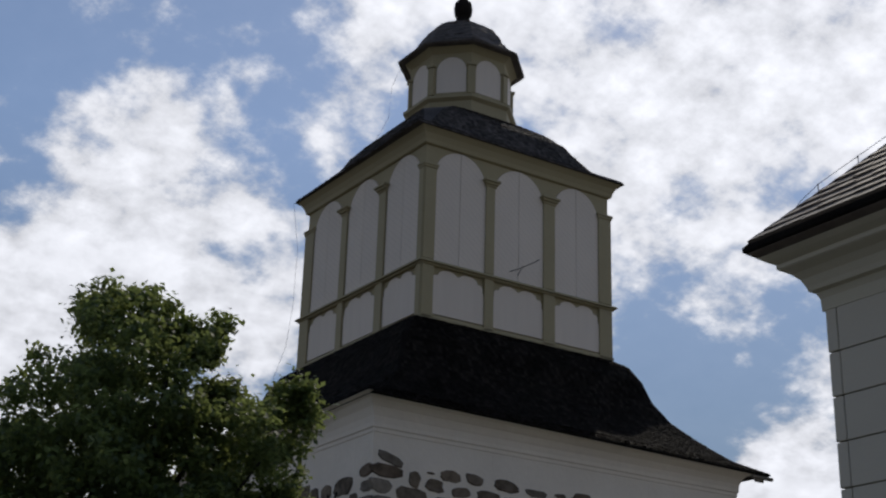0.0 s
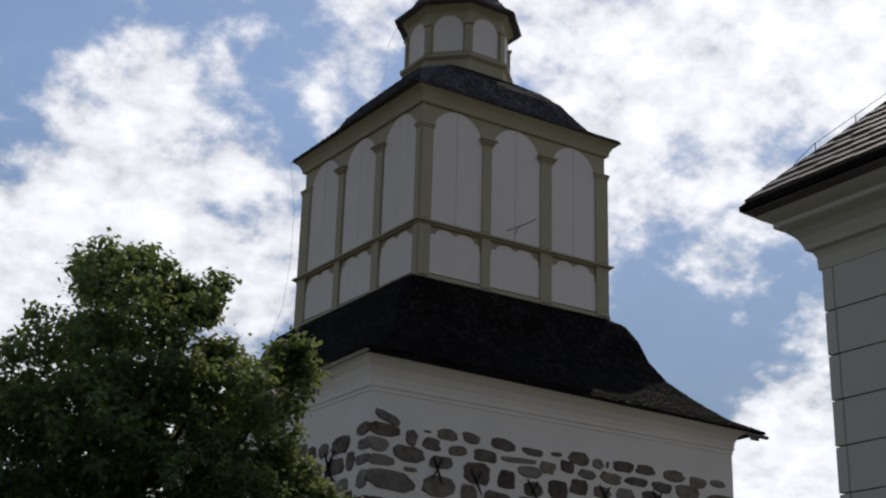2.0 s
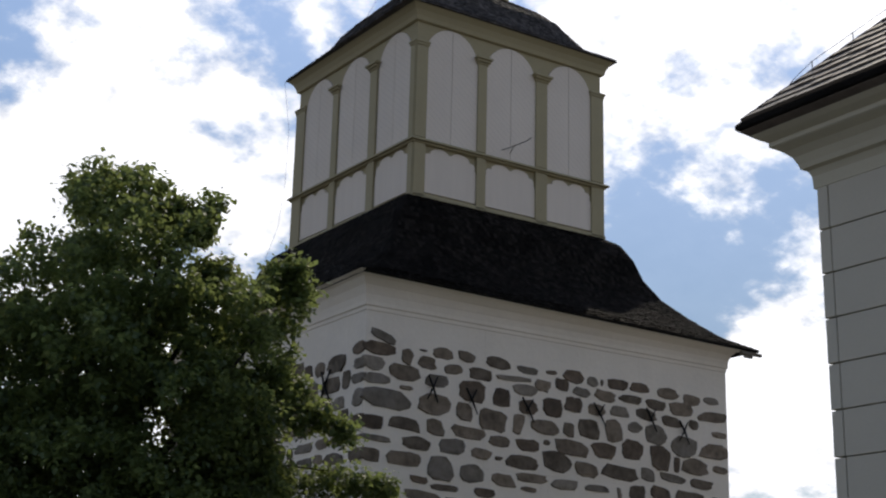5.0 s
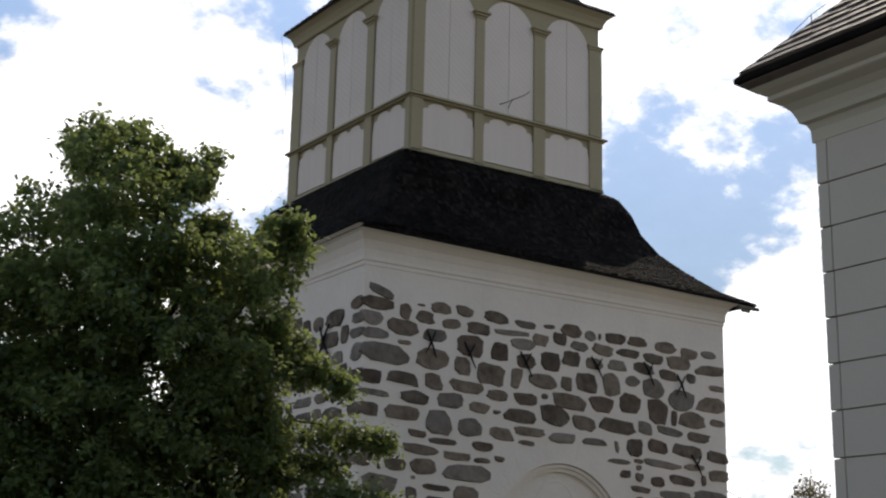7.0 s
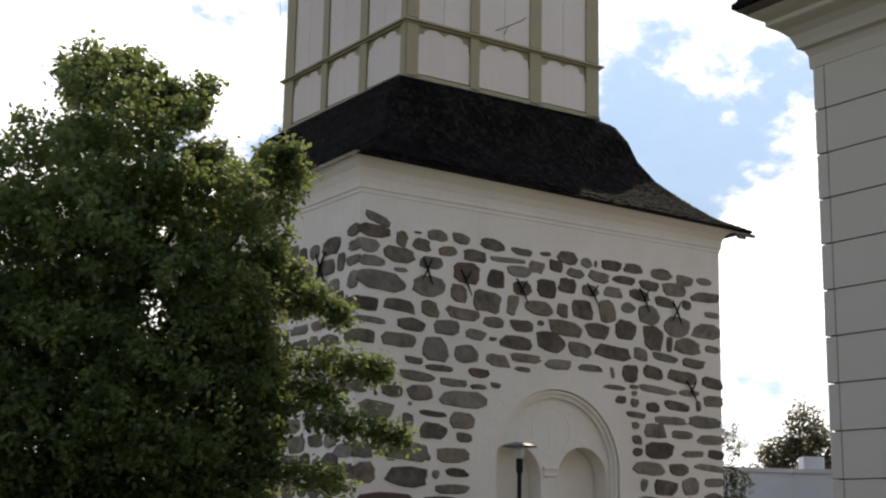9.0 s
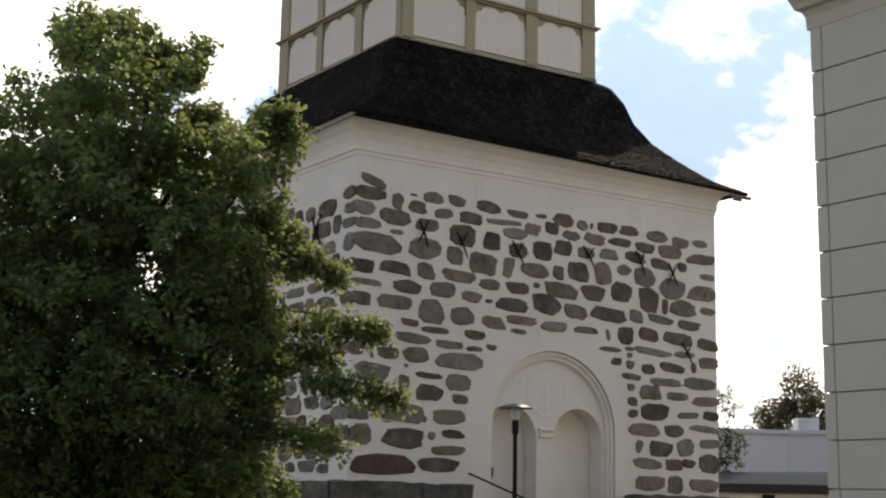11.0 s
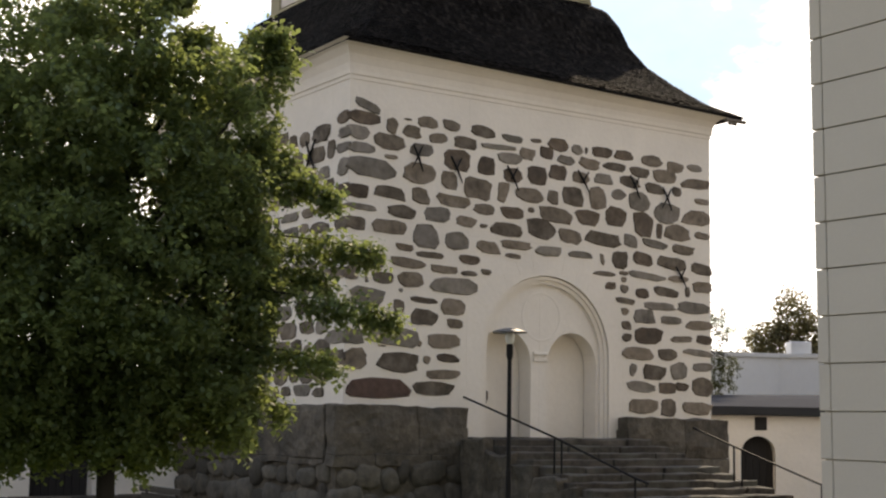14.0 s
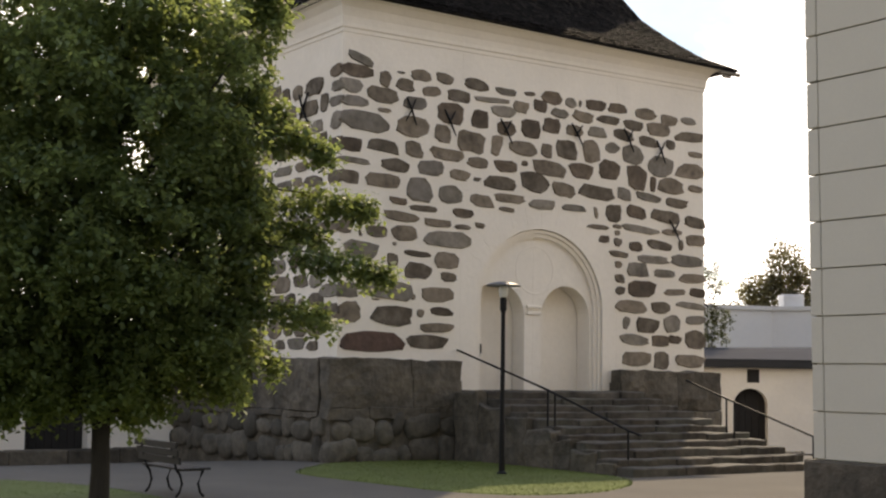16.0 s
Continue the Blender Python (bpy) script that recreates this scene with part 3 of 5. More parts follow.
def build_plinth():
    """Large dressed granite blocks under the tower, standing a little proud, with rough boulders at the foot."""
    rnd = random.Random(3)
    body = bmesh.new()
    box(body, -0.30, -0.30, -0.9, 2.86, 0.8, 1.5)
    box(body, 7.2, -0.30, -0.9, TW + 0.14, 0.8, 1.5)
    box(body, 2.862, -0.02, -0.9, 7.198, 0.8, 1.25)
    box(body, -0.30, 0.802, -0.9, TW + 0.30, TD + 0.3, 1.5)
    pl = part("plinth", body, PLINTH, tower, "grey granite block plinth")

    def block(x0, y0, z0, x1, y1, z1):
        bm = bmesh.new()
        box(bm, x0, y0, z0, x1, y1, z1, 0.014)
        bmesh.ops.subdivide_edges(bm, edges=[e for e in bm.edges if e.calc_length() > 0.35], cuts=6, use_grid_fill=True)
        for vtx in bm.verts:
            q = vtx.co * 2.2
            vtx.co += Vector((noise.noise(q), noise.noise(q + Vector((9, 0, 0))), noise.noise(q + Vector((0, 9, 0))) * 0.7)) * 0.06
            q = vtx.co * 6.5
            vtx.co += Vector((noise.noise(q), noise.noise(q + Vector((9, 0, 0))), noise.noise(q + Vector((0, 9, 0))))) * 0.028
        part("plinth_block", bm, PLINTH, pl)

    def course(a, b, z0, z1, along, cuts):
        edges = [a + (b - a) * c for c in cuts]
        for p, q in zip(edges, edges[1:]):
            if along == "x":
                block(p + 0.002, -0.36 - rnd.random() * 0.03, z0, q - 0.002, 0.0, z1)
            else:
                block(-0.36 - rnd.random() * 0.03, p + 0.002, z0, 0.0, q - 0.002, z1)
    course(-0.38, 2.80, 0.95, 1.93, "x", (0, 0.62, 1))
    course(-0.38, 2.80, 0.72, 0.95, "x", (0, 0.3, 0.72, 1))
    course(7.24, 10.42, 0.86, 1.78, "x", (0, 0.55, 1))
    course(7.24, 10.42, 0.1, 0.85, "x", (0, 0.35, 0.7, 1))
    course(0.05, TD, 0.86, 1.93, "y", (0, 0.12, 0.3, 0.47, 0.66, 0.84, 1))
    course(0.05, TD, 0.72, 0.85, "y", (0, 0.16, 0.36, 0.55, 0.75, 1))


def build_wire():
    """The lightning wire that hangs from the lantern down the far corner."""
    bm = bmesh.new()
    tube(bm, [(3.66, 5.6, 21.0), (3.45, 5.9, 20.2), (3.5, 6.1, 19.3), (3.3, 6.6, 18.55)], 0.0045, 5)
    tube(bm, [(1.80, 8.22, 17.0), (1.96, 8.10, 15.6), (1.95, 8.12, 14.0), (1.86, 8.2, 12.8), (1.65, 8.4, 11.9)], 0.0045, 5)
    part("lightning_wire", bm, IRON, tower, "thin dark lightning wire")


build_wire()
build_tower_walls()
build_roofs()
build_belfry()
build_lantern()
build_plinth()
# ---------------------------------------------------------------- the church on the right
CX, CY = 0.56, -11.73


def build_church():
    church = thing("church", "white plastered church with grooved courses and tiled hip roof", "church")
    x1, y0 = CX + 16, CY - 22
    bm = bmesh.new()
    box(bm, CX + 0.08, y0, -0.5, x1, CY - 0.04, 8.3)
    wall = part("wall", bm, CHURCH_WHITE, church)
    # grooved courses: each a slab proud of the joints
    z = 0.585
    step = 0.6335
    while z < 8.1:
        top = min(z + step, 8.2)
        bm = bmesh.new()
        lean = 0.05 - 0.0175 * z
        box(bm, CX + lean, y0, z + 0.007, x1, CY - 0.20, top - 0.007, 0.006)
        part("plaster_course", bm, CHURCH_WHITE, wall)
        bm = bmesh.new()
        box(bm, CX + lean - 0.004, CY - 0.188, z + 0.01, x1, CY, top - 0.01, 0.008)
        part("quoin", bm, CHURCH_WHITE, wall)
        z += step
    bm = bmesh.new()
    prof = [(0.0, 8.16), (0.05, 8.18), (0.06, 8.36), (0.10, 8.45), (0.17, 8.48), (0.19, 8.55), (0.24, 8.66), (0.33, 8.75), (0.45, 8.82), (0.47, 8.84), (0.47, 8.90), (0.58, 8.96), (0.66, 9.02)]
    loft(bm, [[(CX - 0.04 - o, CY + o, zz), (CX - 0.04 - o, y0, zz), (x1, y0, zz), (x1, CY + o, zz)] for o, zz in prof])
    part("cove_cornice", bm, COVE, church, "cream-white moulded cove cornice")
    bm = bmesh.new()
    box(bm, CX - 0.02, y0, -0.6, x1, CY + 0.14, 0.582, 0.03)
    part("plinth", bm, PLINTH, church, "dark grey stone plinth")
    # the roof: an eaves board and a closed skin under the tiles
    def ring(o, zz):
        return [(CX - o, CY + o, zz), (CX - o, y0, zz), (x1, y0, zz), (x1, CY + o, zz)]
    bm = bmesh.new()
    loft(bm, [ring(0.66, 9.02), ring(0.78, 9.10), ring(0.78, 9.18), ring(-0.72, 10.66), ring(-5.5, 15.2)])
    roof = part("roof", bm, TILE, church, "dark weathered roof tiles")
    rnd = random.Random(11)
    # lapped tile rows on the two visible slopes
    s, k = 0.70, 0
    while s > -4.5:
        d = 0.18
        z_low, z_up = 9.16 + (0.78 - s) * 0.985, 9.16 + (0.78 - s + d) * 0.985
        verts, faces = [], []

        def strip(face, u, w):
            # a length of one tile row: sloping top, thick lower edge, return to the skin
            b = len(verts)
            lift = 0.11 + rnd.uniform(-0.008, 0.008)
            for o, zz, e in ((s + 0.035, z_low - 0.03, lift), (s - d, z_up, 0.075), (s + 0.03, z_low - 0.05, 0.0)):
                for uu in (u, u + w):
                    if face == "w":
                        verts.append((CX - o - e * 0.7, min(uu, CY + o), zz + e * 0.7))
                    else:
                        verts.append((max(uu, CX - o), CY + o + e * 0.7, zz + e * 0.7))
            faces.extend([(b, b + 1, b + 3, b + 2), (b, b + 4, b + 5, b + 1)])
            if face == "w":
                faces.append((b + 1, b + 5, b + 3))
        u = CY + s - 0.33
        while u > CY - 11:
            strip("w", u, 0.33)
            u -= 0.33
        u = CX - s
        while u < CX + 9:
            strip("n", u, 0.33)
            u += 0.33
        me = bpy.data.meshes.new("roof_course")
        me.from_pydata(verts, [], faces)
        me.materials.append(TILE)
        ob = new("roof_course", me)
        ob.parent = roof
        s -= d
        k += 1
    # the dark boarded foot of the slope, below the first tiles
    bm = bmesh.new()
    loft(bm, [ring(0.79, 9.11), ring(0.82, 9.13), ring(0.82, 9.20), ring(0.64, 9.40)])
    part("eaves_board", bm, TAR, roof, "dark eaves boards")
    # hip tiles and the lightning wire on small stays
    for i in range(26):
        o = 0.74 - i * 0.17
        p = Vector((CX - o, CY + o, 9.22 + (0.78 - o) * 0.985))
        q = p + Vector((0.19, -0.19, 0.185))
        bm = bmesh.new()
        tube(bm, [p, p.lerp(q, 0.5) + Vector((0, 0, 0.01)), q], [0.06, 0.055, 0.05], 7)
        part("hip_tile", bm, TILE, roof)
    bm = bmesh.new()
    tube(bm, [(CX - o, CY + o, 9.40 + dz + (0.78 - o) * 0.985) for o, dz in ((0.36, -0.2), (0.2, -0.07), (0.02, 0.0), (-0.4, 0.0), (-1.8, 0.0), (-3.0, 0.0))], 0.0055, 5)
    for o in (0.02, -0.4, -0.9, -1.8):
        zz = 9.27 + (0.78 - o) * 0.985
        tube(bm, [(CX - o, CY + o, zz), (CX - o, CY + o, zz + 0.14)], 0.008, 5)
    part("lightning_wire", bm, IRON, church, "thin grey lightning wire on stays")


build_church()

# ---------------------------------------------------------------- ground


def build_ground():
    n = 96
    xs = np.concatenate([np.linspace(-400, -40, 9), np.linspace(-30, 40, n), np.linspace(50, 400, 9)])
    ys = np.concatenate([np.linspace(-400, -45, 9), np.linspace(-35, 30, n), np.linspace(42, 400, 9)])
    verts = [(x, y, ground_z(x, y)) for y in ys for x in xs]
    w = len(xs)
    faces = [(j * w + i, j * w + i + 1, (j + 1) * w + i + 1, (j + 1) * w + i) for j in range(len(ys) - 1) for i in range(w - 1)]
    me = bpy.data.meshes.new("ground")
    me.from_pydata(verts, [], faces)
    me.materials.append(GRAVEL)
    tagged(new("ground", me), "pale grey gravel churchyard ground", "ground", kind="structure")


build_ground()


def inside(x, y, outline):
    hit = False
    for (x0, y0), (x1, y1) in zip(outline, outline[1:] + outline[:1]):
        if (y0 > y) != (y1 > y) and x < (x1 - x0) * (y - y0) / (y1 - y0) + x0:
            hit = not hit
    return hit


BLADE = material("grass_blade", (0.105, 0.135, 0.03), 0.8, vary=0.25, fine=3, coarse=0.6, bump=0.0, per_island=0.15)


def lawn(outline, label, blades, seed):
    """A lawn: a thin sheet of turf with a soft edge, and blades on it."""
    # a softened outline
    for _ in range(2):
        outline = [q for a, b in zip(outline, outline[1:] + outline[:1]) for q in ((a[0] * 0.75 + b[0] * 0.25, a[1] * 0.75 + b[1] * 0.25), (a[0] * 0.25 + b[0] * 0.75, a[1] * 0.25 + b[1] * 0.75))]
    bm = bmesh.new()
    low = [bm.verts.new((x, y, ground_z(x, y) - 0.01)) for x, y in outline]
    mx, my = sum(p[0] for p in outline) / len(outline), sum(p[1] for p in outline) / len(outline)
    top = [bm.verts.new((mx + (x - mx) * 0.97, my + (y - my) * 0.97, ground_z(x, y) + 0.018)) for x, y in outline]
    bm.faces.new(top)
    for i in range(len(low)):
        k = (i + 1) % len(low)
        bm.faces.new((low[i], low[k], top[k], top[i]))
    tagged(part("lawn", bm, GRASS_SOIL), label, "lawn", kind="structure")
    rs = np.random.RandomState(seed)
    xs, ys = [q[0] for q in outline], [q[1] for q in outline]
    verts, faces = [], []
    while len(faces) < blades:
        x, y = rs.uniform(min(xs), max(xs)), rs.uniform(min(ys), max(ys))
        if not inside(x, y, outline):
            continue
        a, h, w = rs.uniform(0, 6.28), rs.uniform(0.018, 0.04), rs.uniform(0.005, 0.01)
        z = ground_z(x, y)
        ca, sa = math.cos(a), math.sin(a)
        b = len(verts)
        verts += [(x - ca * w, y - sa * w, z), (x + ca * w, y + sa * w, z), (x + sa * h * 0.5, y - ca * h * 0.5, z + h)]
        faces.append((b, b + 1, b + 2))
    me = bpy.data.meshes.new("grass")
    me.from_pydata(verts, [], faces)
    me.materials.append(BLADE)
    tagged(new("grass", me), "short mown green grass", "grass", kind="stuff")


lawn([(-0.4, -0.4), (2.6, -0.4), (2.6, -3.2), (2.6, -5.9), (1.3, -7.4), (-0.2, -8.2), (-1.5, -8.0), (-2.1, -7.0), (-2.2, -5.4), (-2.4, -3.6), (-2.3, -2.4), (-1.2, -1.3)], "shaded green lawn at the foot of the tower", 26000, 2)
lawn([(-9.0, -0.6), (-7.4, -2.0), (-6.7, -3.0), (-6.3, -4.3), (-6.2, -6.2), (-6.3, -9.0), (-7.4, -12.5), (-9.5, -15.0), (-15, -15.0), (-15, -0.6)], "shaded green lawn round the tree", 40000, 3)


# ---------------------------------------------------------------- stairs and rails
def build_stairs():
    stairs = thing("stairs", "broad worn granite stairs with black iron handrails", "stairs", (0, 0, 0))
    rnd = random.Random(5)
    n, rise, run, top = 10, 0.127, 0.465, 1.30
    bm = bmesh.new()
    box(bm, 2.95, -1.2, -0.8, 7.15, 0.3, top - rise)
    part("core", bm, PLINTH, stairs)
    for i in range(n + 1):
        z1 = top - i * rise
        y1 = 0.3 if i == 0 else -1.2 - (i - 1) * run
        y0 = -1.2 - i * run - (0.0 if i else 0.0)
        x = 2.86 - 0.022 * i
        end = 7.2 + 0.045 * i
        while x < end - 0.03:
            w = min(rnd.uniform(0.7, 2.1), end - x)
            if end - x - w < 0.5:
                w = end - x
            bm = bmesh.new()
            box(bm, x + 0.004, y0 - 0.03 + rnd.uniform(-0.04, 0.04), z1 - rise - 0.25, x + w - 0.004, y1 + 0.05, z1 + rnd.uniform(-0.015, 0.012), 0.02)
            bmesh.ops.subdivide_edges(bm, edges=[e for e in bm.edges if abs(e.verts[0].co.x - e.verts[1].co.x) > 0.3], cuts=5, use_grid_fill=True)
            for vtx in bm.verts:
                q = vtx.co * 3.1
                vtx.co += Vector((0, noise.noise(q) * 0.045 + noise.noise(q * 2.7) * 0.03, noise.noise(q * 0.7 + Vector((5, 0, 0))) * 0.03))
            part("step_stone", bm, STEP, stairs)
            x += w
    # rough blocks along the open side
    y = -0.42
    while y > -5.4:
        w = rnd.uniform(0.5, 0.9)
        topz = min(1.18 + (y - w * 0.6 + 1.2) * 0.273, 1.28)
        bm = bmesh.new()
        box(bm, 2.58, y - w, -0.5, 2.875, y - 0.004, max(topz, -0.02), 0.02)
        bmesh.ops.subdivide_edges(bm, edges=[e for e in bm.edges if e.calc_length() > 0.25], cuts=3, use_grid_fill=True)
        for vtx in bm.verts:
            q = vtx.co * 2.4
            vtx.co += Vector((noise.noise(q) * 0.10, noise.noise(q + Vector((9, 0, 0))) * 0.04, noise.noise(q + Vector((0, 9, 0))) * 0.10))
        part("cheek_block", bm, PLINTH, stairs)
        y -= w
    # handrails
    for x, pts in ((2.95, ((0.0, 2.15), (-3.09, 1.36), (-5.41, 0.68), (-5.75, 0.60))), (7.0, ((-2.7, 1.58), (-3.87, 1.22), (-6.15, 0.55), (-6.6, 0.42)))):
        bm = bmesh.new()
        tube(bm, [(x, y, z) for y, z in pts], 0.022, 8)
        rail = part("handrail", bm, IRON, stairs, "black iron handrail")
        posts = [(pts[1][0], pts[1][1]), (pts[1][0] - 0.22, pts[1][1] - 0.06), (pts[2][0], pts[2][1])]
        for y, z in posts:
            bm = bmesh.new()
            tube(bm, [(x, y, z), (x, y, z - 0.98)], 0.02, 7)
            part("rail_post", bm, IRON, rail)


build_stairs()


# ---------------------------------------------------------------- lamp, bench
def build_lamp():
    x, y = 0.86, -4.42
    g = ground_z(x, y)
    lamp = thing("street_lamp", "black park lamp post with flat disc hood beside the stairs", "lamp", (x, y, g))
    bm = bmesh.new()
    loft(bm, [round_ring((0, 0), r, z, 12) for r, z in ((0.09, 0.0), (0.09, 0.04), (0.055, 0.07), (0.05, 0.9), (0.042, 0.95), (0.038, 2.86), (0.05, 2.9), (0.062, 2.93), (0.062, 3.12), (0.045, 3.15))])
    part("pole", bm, IRON, lamp, smooth=False)
    bm = bmesh.new()
    loft(bm, [round_ring((0, 0), r, z, 16) for r, z in ((0.045, 3.14), (0.075, 3.17), (0.085, 3.3), (0.07, 3.36))])
    glass = material("frosted_glass", (0.75, 0.76, 0.74), 0.3, vary=0.02, bump=0)
    part("glass", bm, glass, lamp, "frosted glass cylinder", smooth=True)
    bm = bmesh.new()
    loft(bm, [round_ring((0, 0), r, z, 28) for r, z in ((0.06, 3.35), (0.31, 3.345), (0.315, 3.36), (0.22, 3.40), (0.1, 3.425), (0.02, 3.43))])
    hood = material("grey_enamel", (0.16, 0.16, 0.165), 0.4, 0.2, vary=0.08, bump=0.05)
    part("hood", bm, hood, lamp, "flat grey metal disc hood", smooth=False)


build_lamp()


def build_bench():
    x, y = -6.08, -5.62
    bench = thing("bench", "dark wooden park bench with curved iron legs on the gravel", "bench", (x, y, ground_z(x, y)))
    wood = material("dark_bench_wood", (0.03, 0.025, 0.02), 0.7, vary=0.25, fine=20, bump=0.4, stretch=(4, 0.4, 4))
    bench.scale = (0.93, 0.93, 0.93)
    L = 0.80
    for i in range(4):
        bm = bmesh.new()
        u = 0.02 + i * 0.115
        box(bm, u, -L, 0.415 - 0.012 * (3 - i) / 3, u + 0.1, L, 0.45 - 0.012 * (3 - i) / 3, 0.008)
        part("seat_slat", bm, wood, bench)
    for i in range(3):
        bm = bmesh.new()
        z = 0.50 + i * 0.115
        o = -0.02 - 0.035 * i
        box(bm, o - 0.03, -L, z, o, L, z + 0.1, 0.008)
        part("back_slat", bm, wood, bench)
    for yy in (-0.58, 0.58):
        bm = bmesh.new()
        tube(bm, [(0.46, yy, 0.0), (0.40, yy, 0.06), (0.36, yy, 0.2), (0.42, yy, 0.36), (0.44, yy, 0.41)], 0.02, 6)
        tube(bm, [(0.0, yy, 0.0), (0.06, yy, 0.07), (0.10, yy, 0.2), (0.06, yy, 0.34), (0.0, yy, 0.41)], 0.02, 6)
        tube(bm, [(0.0, yy, 0.405), (0.45, yy, 0.405)], 0.018, 6)
        tube(bm, [(0.0, yy, 0.41), (-0.03, yy, 0.55), (-0.11, yy, 0.83)], 0.018, 6)
        part("iron_leg", bm, IRON, bench, "curved black iron legs")


build_bench()


# ---------------------------------------------------------------- churchyard walls and what lies behind
ROOF_BLACK = material("black_sheet_roof", (0.03, 0.032, 0.036), 0.5, 0.2, vary=0.15, fine=6, coarse=0.8, bump=0.1)
FAR_WHITE = material("far_white_render", (0.62, 0.63, 0.63), 0.85, vary=0.05, fine=6, coarse=0.3, bump=0.1)
DARK_WOOD = material("black_gate_boards", (0.018, 0.016, 0.015), 0.7, vary=0.2, fine=18, bump=0.3, stretch=(4, 4, 0.5))


def across(point, length, facing=(-0.545, -0.838)):
    """A frame for a wall that stands at a point: x along it to the right as seen from the yard, y away from the yard."""
    f = Vector((facing[0], facing[1], 0)).normalized()
    right = Vector((-f.y, f.x, 0))
    m = Matrix((( right.x, -f.x, 0, point[0]), (right.y, -f.y, 0, point[1]), (0, 0, 1, point[2]), (0, 0, 0, 1)))
    return m


def build_gate_wall():
    """The white wall beyond the stairs, with its small arched gate and a lean-to roof of black sheet."""
    m = across((17.85, 5.68, -0.55), 9)
    wall = thing("churchyard_wall", "white plastered churchyard wall with small arched gate", "wall", kind="structure")
    wall.matrix_basis = m
    bm = bmesh.new()
    arch_plate(bm, -1.6, 1.6, 0.0, 2.5, -0.05, 0.52, 1.36, 0.0, 0.45, 20)
    part("wall_face", bm, PLASTER, wall)
    bm = bmesh.new()
    box(bm, -5.0, 0.0, -0.4, -1.602, 0.45, 2.5)
    part("wall_face", bm, PLASTER, wall)
    bm = bmesh.new()
    box(bm, 1.602, 0.0, -0.4, 7.0, 0.45, 2.5)
    part("wall_face", bm, PLASTER, wall)
    bm = bmesh.new()
    arch_ring(bm, -0.05, 1.36, 0.0, 0.52, 0.62, -0.03, 0.05, 20)
    part("gate_surround", bm, PLASTER, wall)
    bm = bmesh.new()
    box(bm, -0.6, 0.3, 0.0, 0.5, 0.36, 1.9)
    part("gate_leaf", bm, DARK_WOOD, wall, "black boarded gate leaf")
    for k in range(5):
        bm = bmesh.new()
        box(bm, -0.56 + k * 0.205, 0.275, 0.02, -0.56 + k * 0.205 + 0.19, 0.302, 1.88, 0.006)
        part("gate_board", bm, DARK_WOOD, wall)
    bm = bmesh.new()
    box(bm, -0.15, -0.03, 2.06, 0.22, 0.02, 2.46, 0.01)
    part("plaque", bm, DARK_WOOD, wall, "dark brown square plaque")
    bm = bmesh.new()
    box(bm, -5.2, -0.25, 2.5, 7.2, 0.5, 2.76, 0.02)
    part("eaves_board", bm, ROOF_BLACK, wall, "black sheet capping")
    bm = bmesh.new()
    v = [bm.verts.new(p) for p in ((-5.2, -0.25, 2.765), (7.2, -0.25, 2.765), (7.2, 3.2, 3.3), (-5.2, 3.2, 3.1), (-5.2, 3.2, 2.5), (7.2, 3.2, 2.5))]
    bm.faces.new(v[:4]); bm.faces.new((v[3], v[2], v[5], v[4])); bm.faces.new((v[0], v[3], v[4])); bm.faces.new((v[1], v[5], v[2])); bm.faces.new((v[0], v[4], v[5], v[1]))
    lead = material("grey_sheet_roof", (0.05, 0.053, 0.062), 0.95, 0.0, spec=0.05, vary=0.1, fine=5, coarse=0.7, bump=0.1)
    part("sheet_roof", bm, lead, wall, "grey sheet lean-to roof")


def build_left_wall():
    wall = thing("churchyard_wall", "white plastered churchyard wall with dark doorway", "wall", (0, 7.3, -0.6), kind="structure")
    for x0, x1, z0, z1 in ((-16, -3.90, 0.0, 3.2), (-2.43, -0.3, 0.0, 3.2), (-3.898, -2.432, 1.75, 3.2)):
        bm = bmesh.new()
        box(bm, x0, 0.0, z0 - (0.3 if z0 == 0 else 0), x1, 0.6, z1)
        part("wall_face", bm, PLASTER, wall)
    bm = bmesh.new()
    box(bm, -3.95, 0.35, 0.0, -2.38, 0.42, 1.8)
    part("door_leaf", bm, DARK_WOOD, wall, "dark boarded double door")
    for k in range(8):
        bm = bmesh.new()
        box(bm, -3.89 + k * 0.182, 0.325, 0.3, -3.89 + k * 0.182 + 0.17, 0.352, 1.74, 0.006)
        part("door_board", bm, DARK_WOOD, wall)
    bm = bmesh.new()
    box(bm, -16.2, -0.15, 3.2, -0.3, 0.75, 3.34, 0.02)
    part("capping", bm, ROOF_BLACK, wall, "black sheet capping")
    x = -9.0
    rnd = random.Random(8)
    while x < -0.7:
        w = rnd.uniform(0.9, 1.6)
        bm = bmesh.new()
        box(bm, x + 0.01, -0.5, -0.2, min(x + w, -0.62), 0.05, 0.40 + rnd.uniform(-0.02, 0.02), 0.025)
        part("kerb_stone", bm, PLINTH, wall, "grey granite kerb")
        x += w


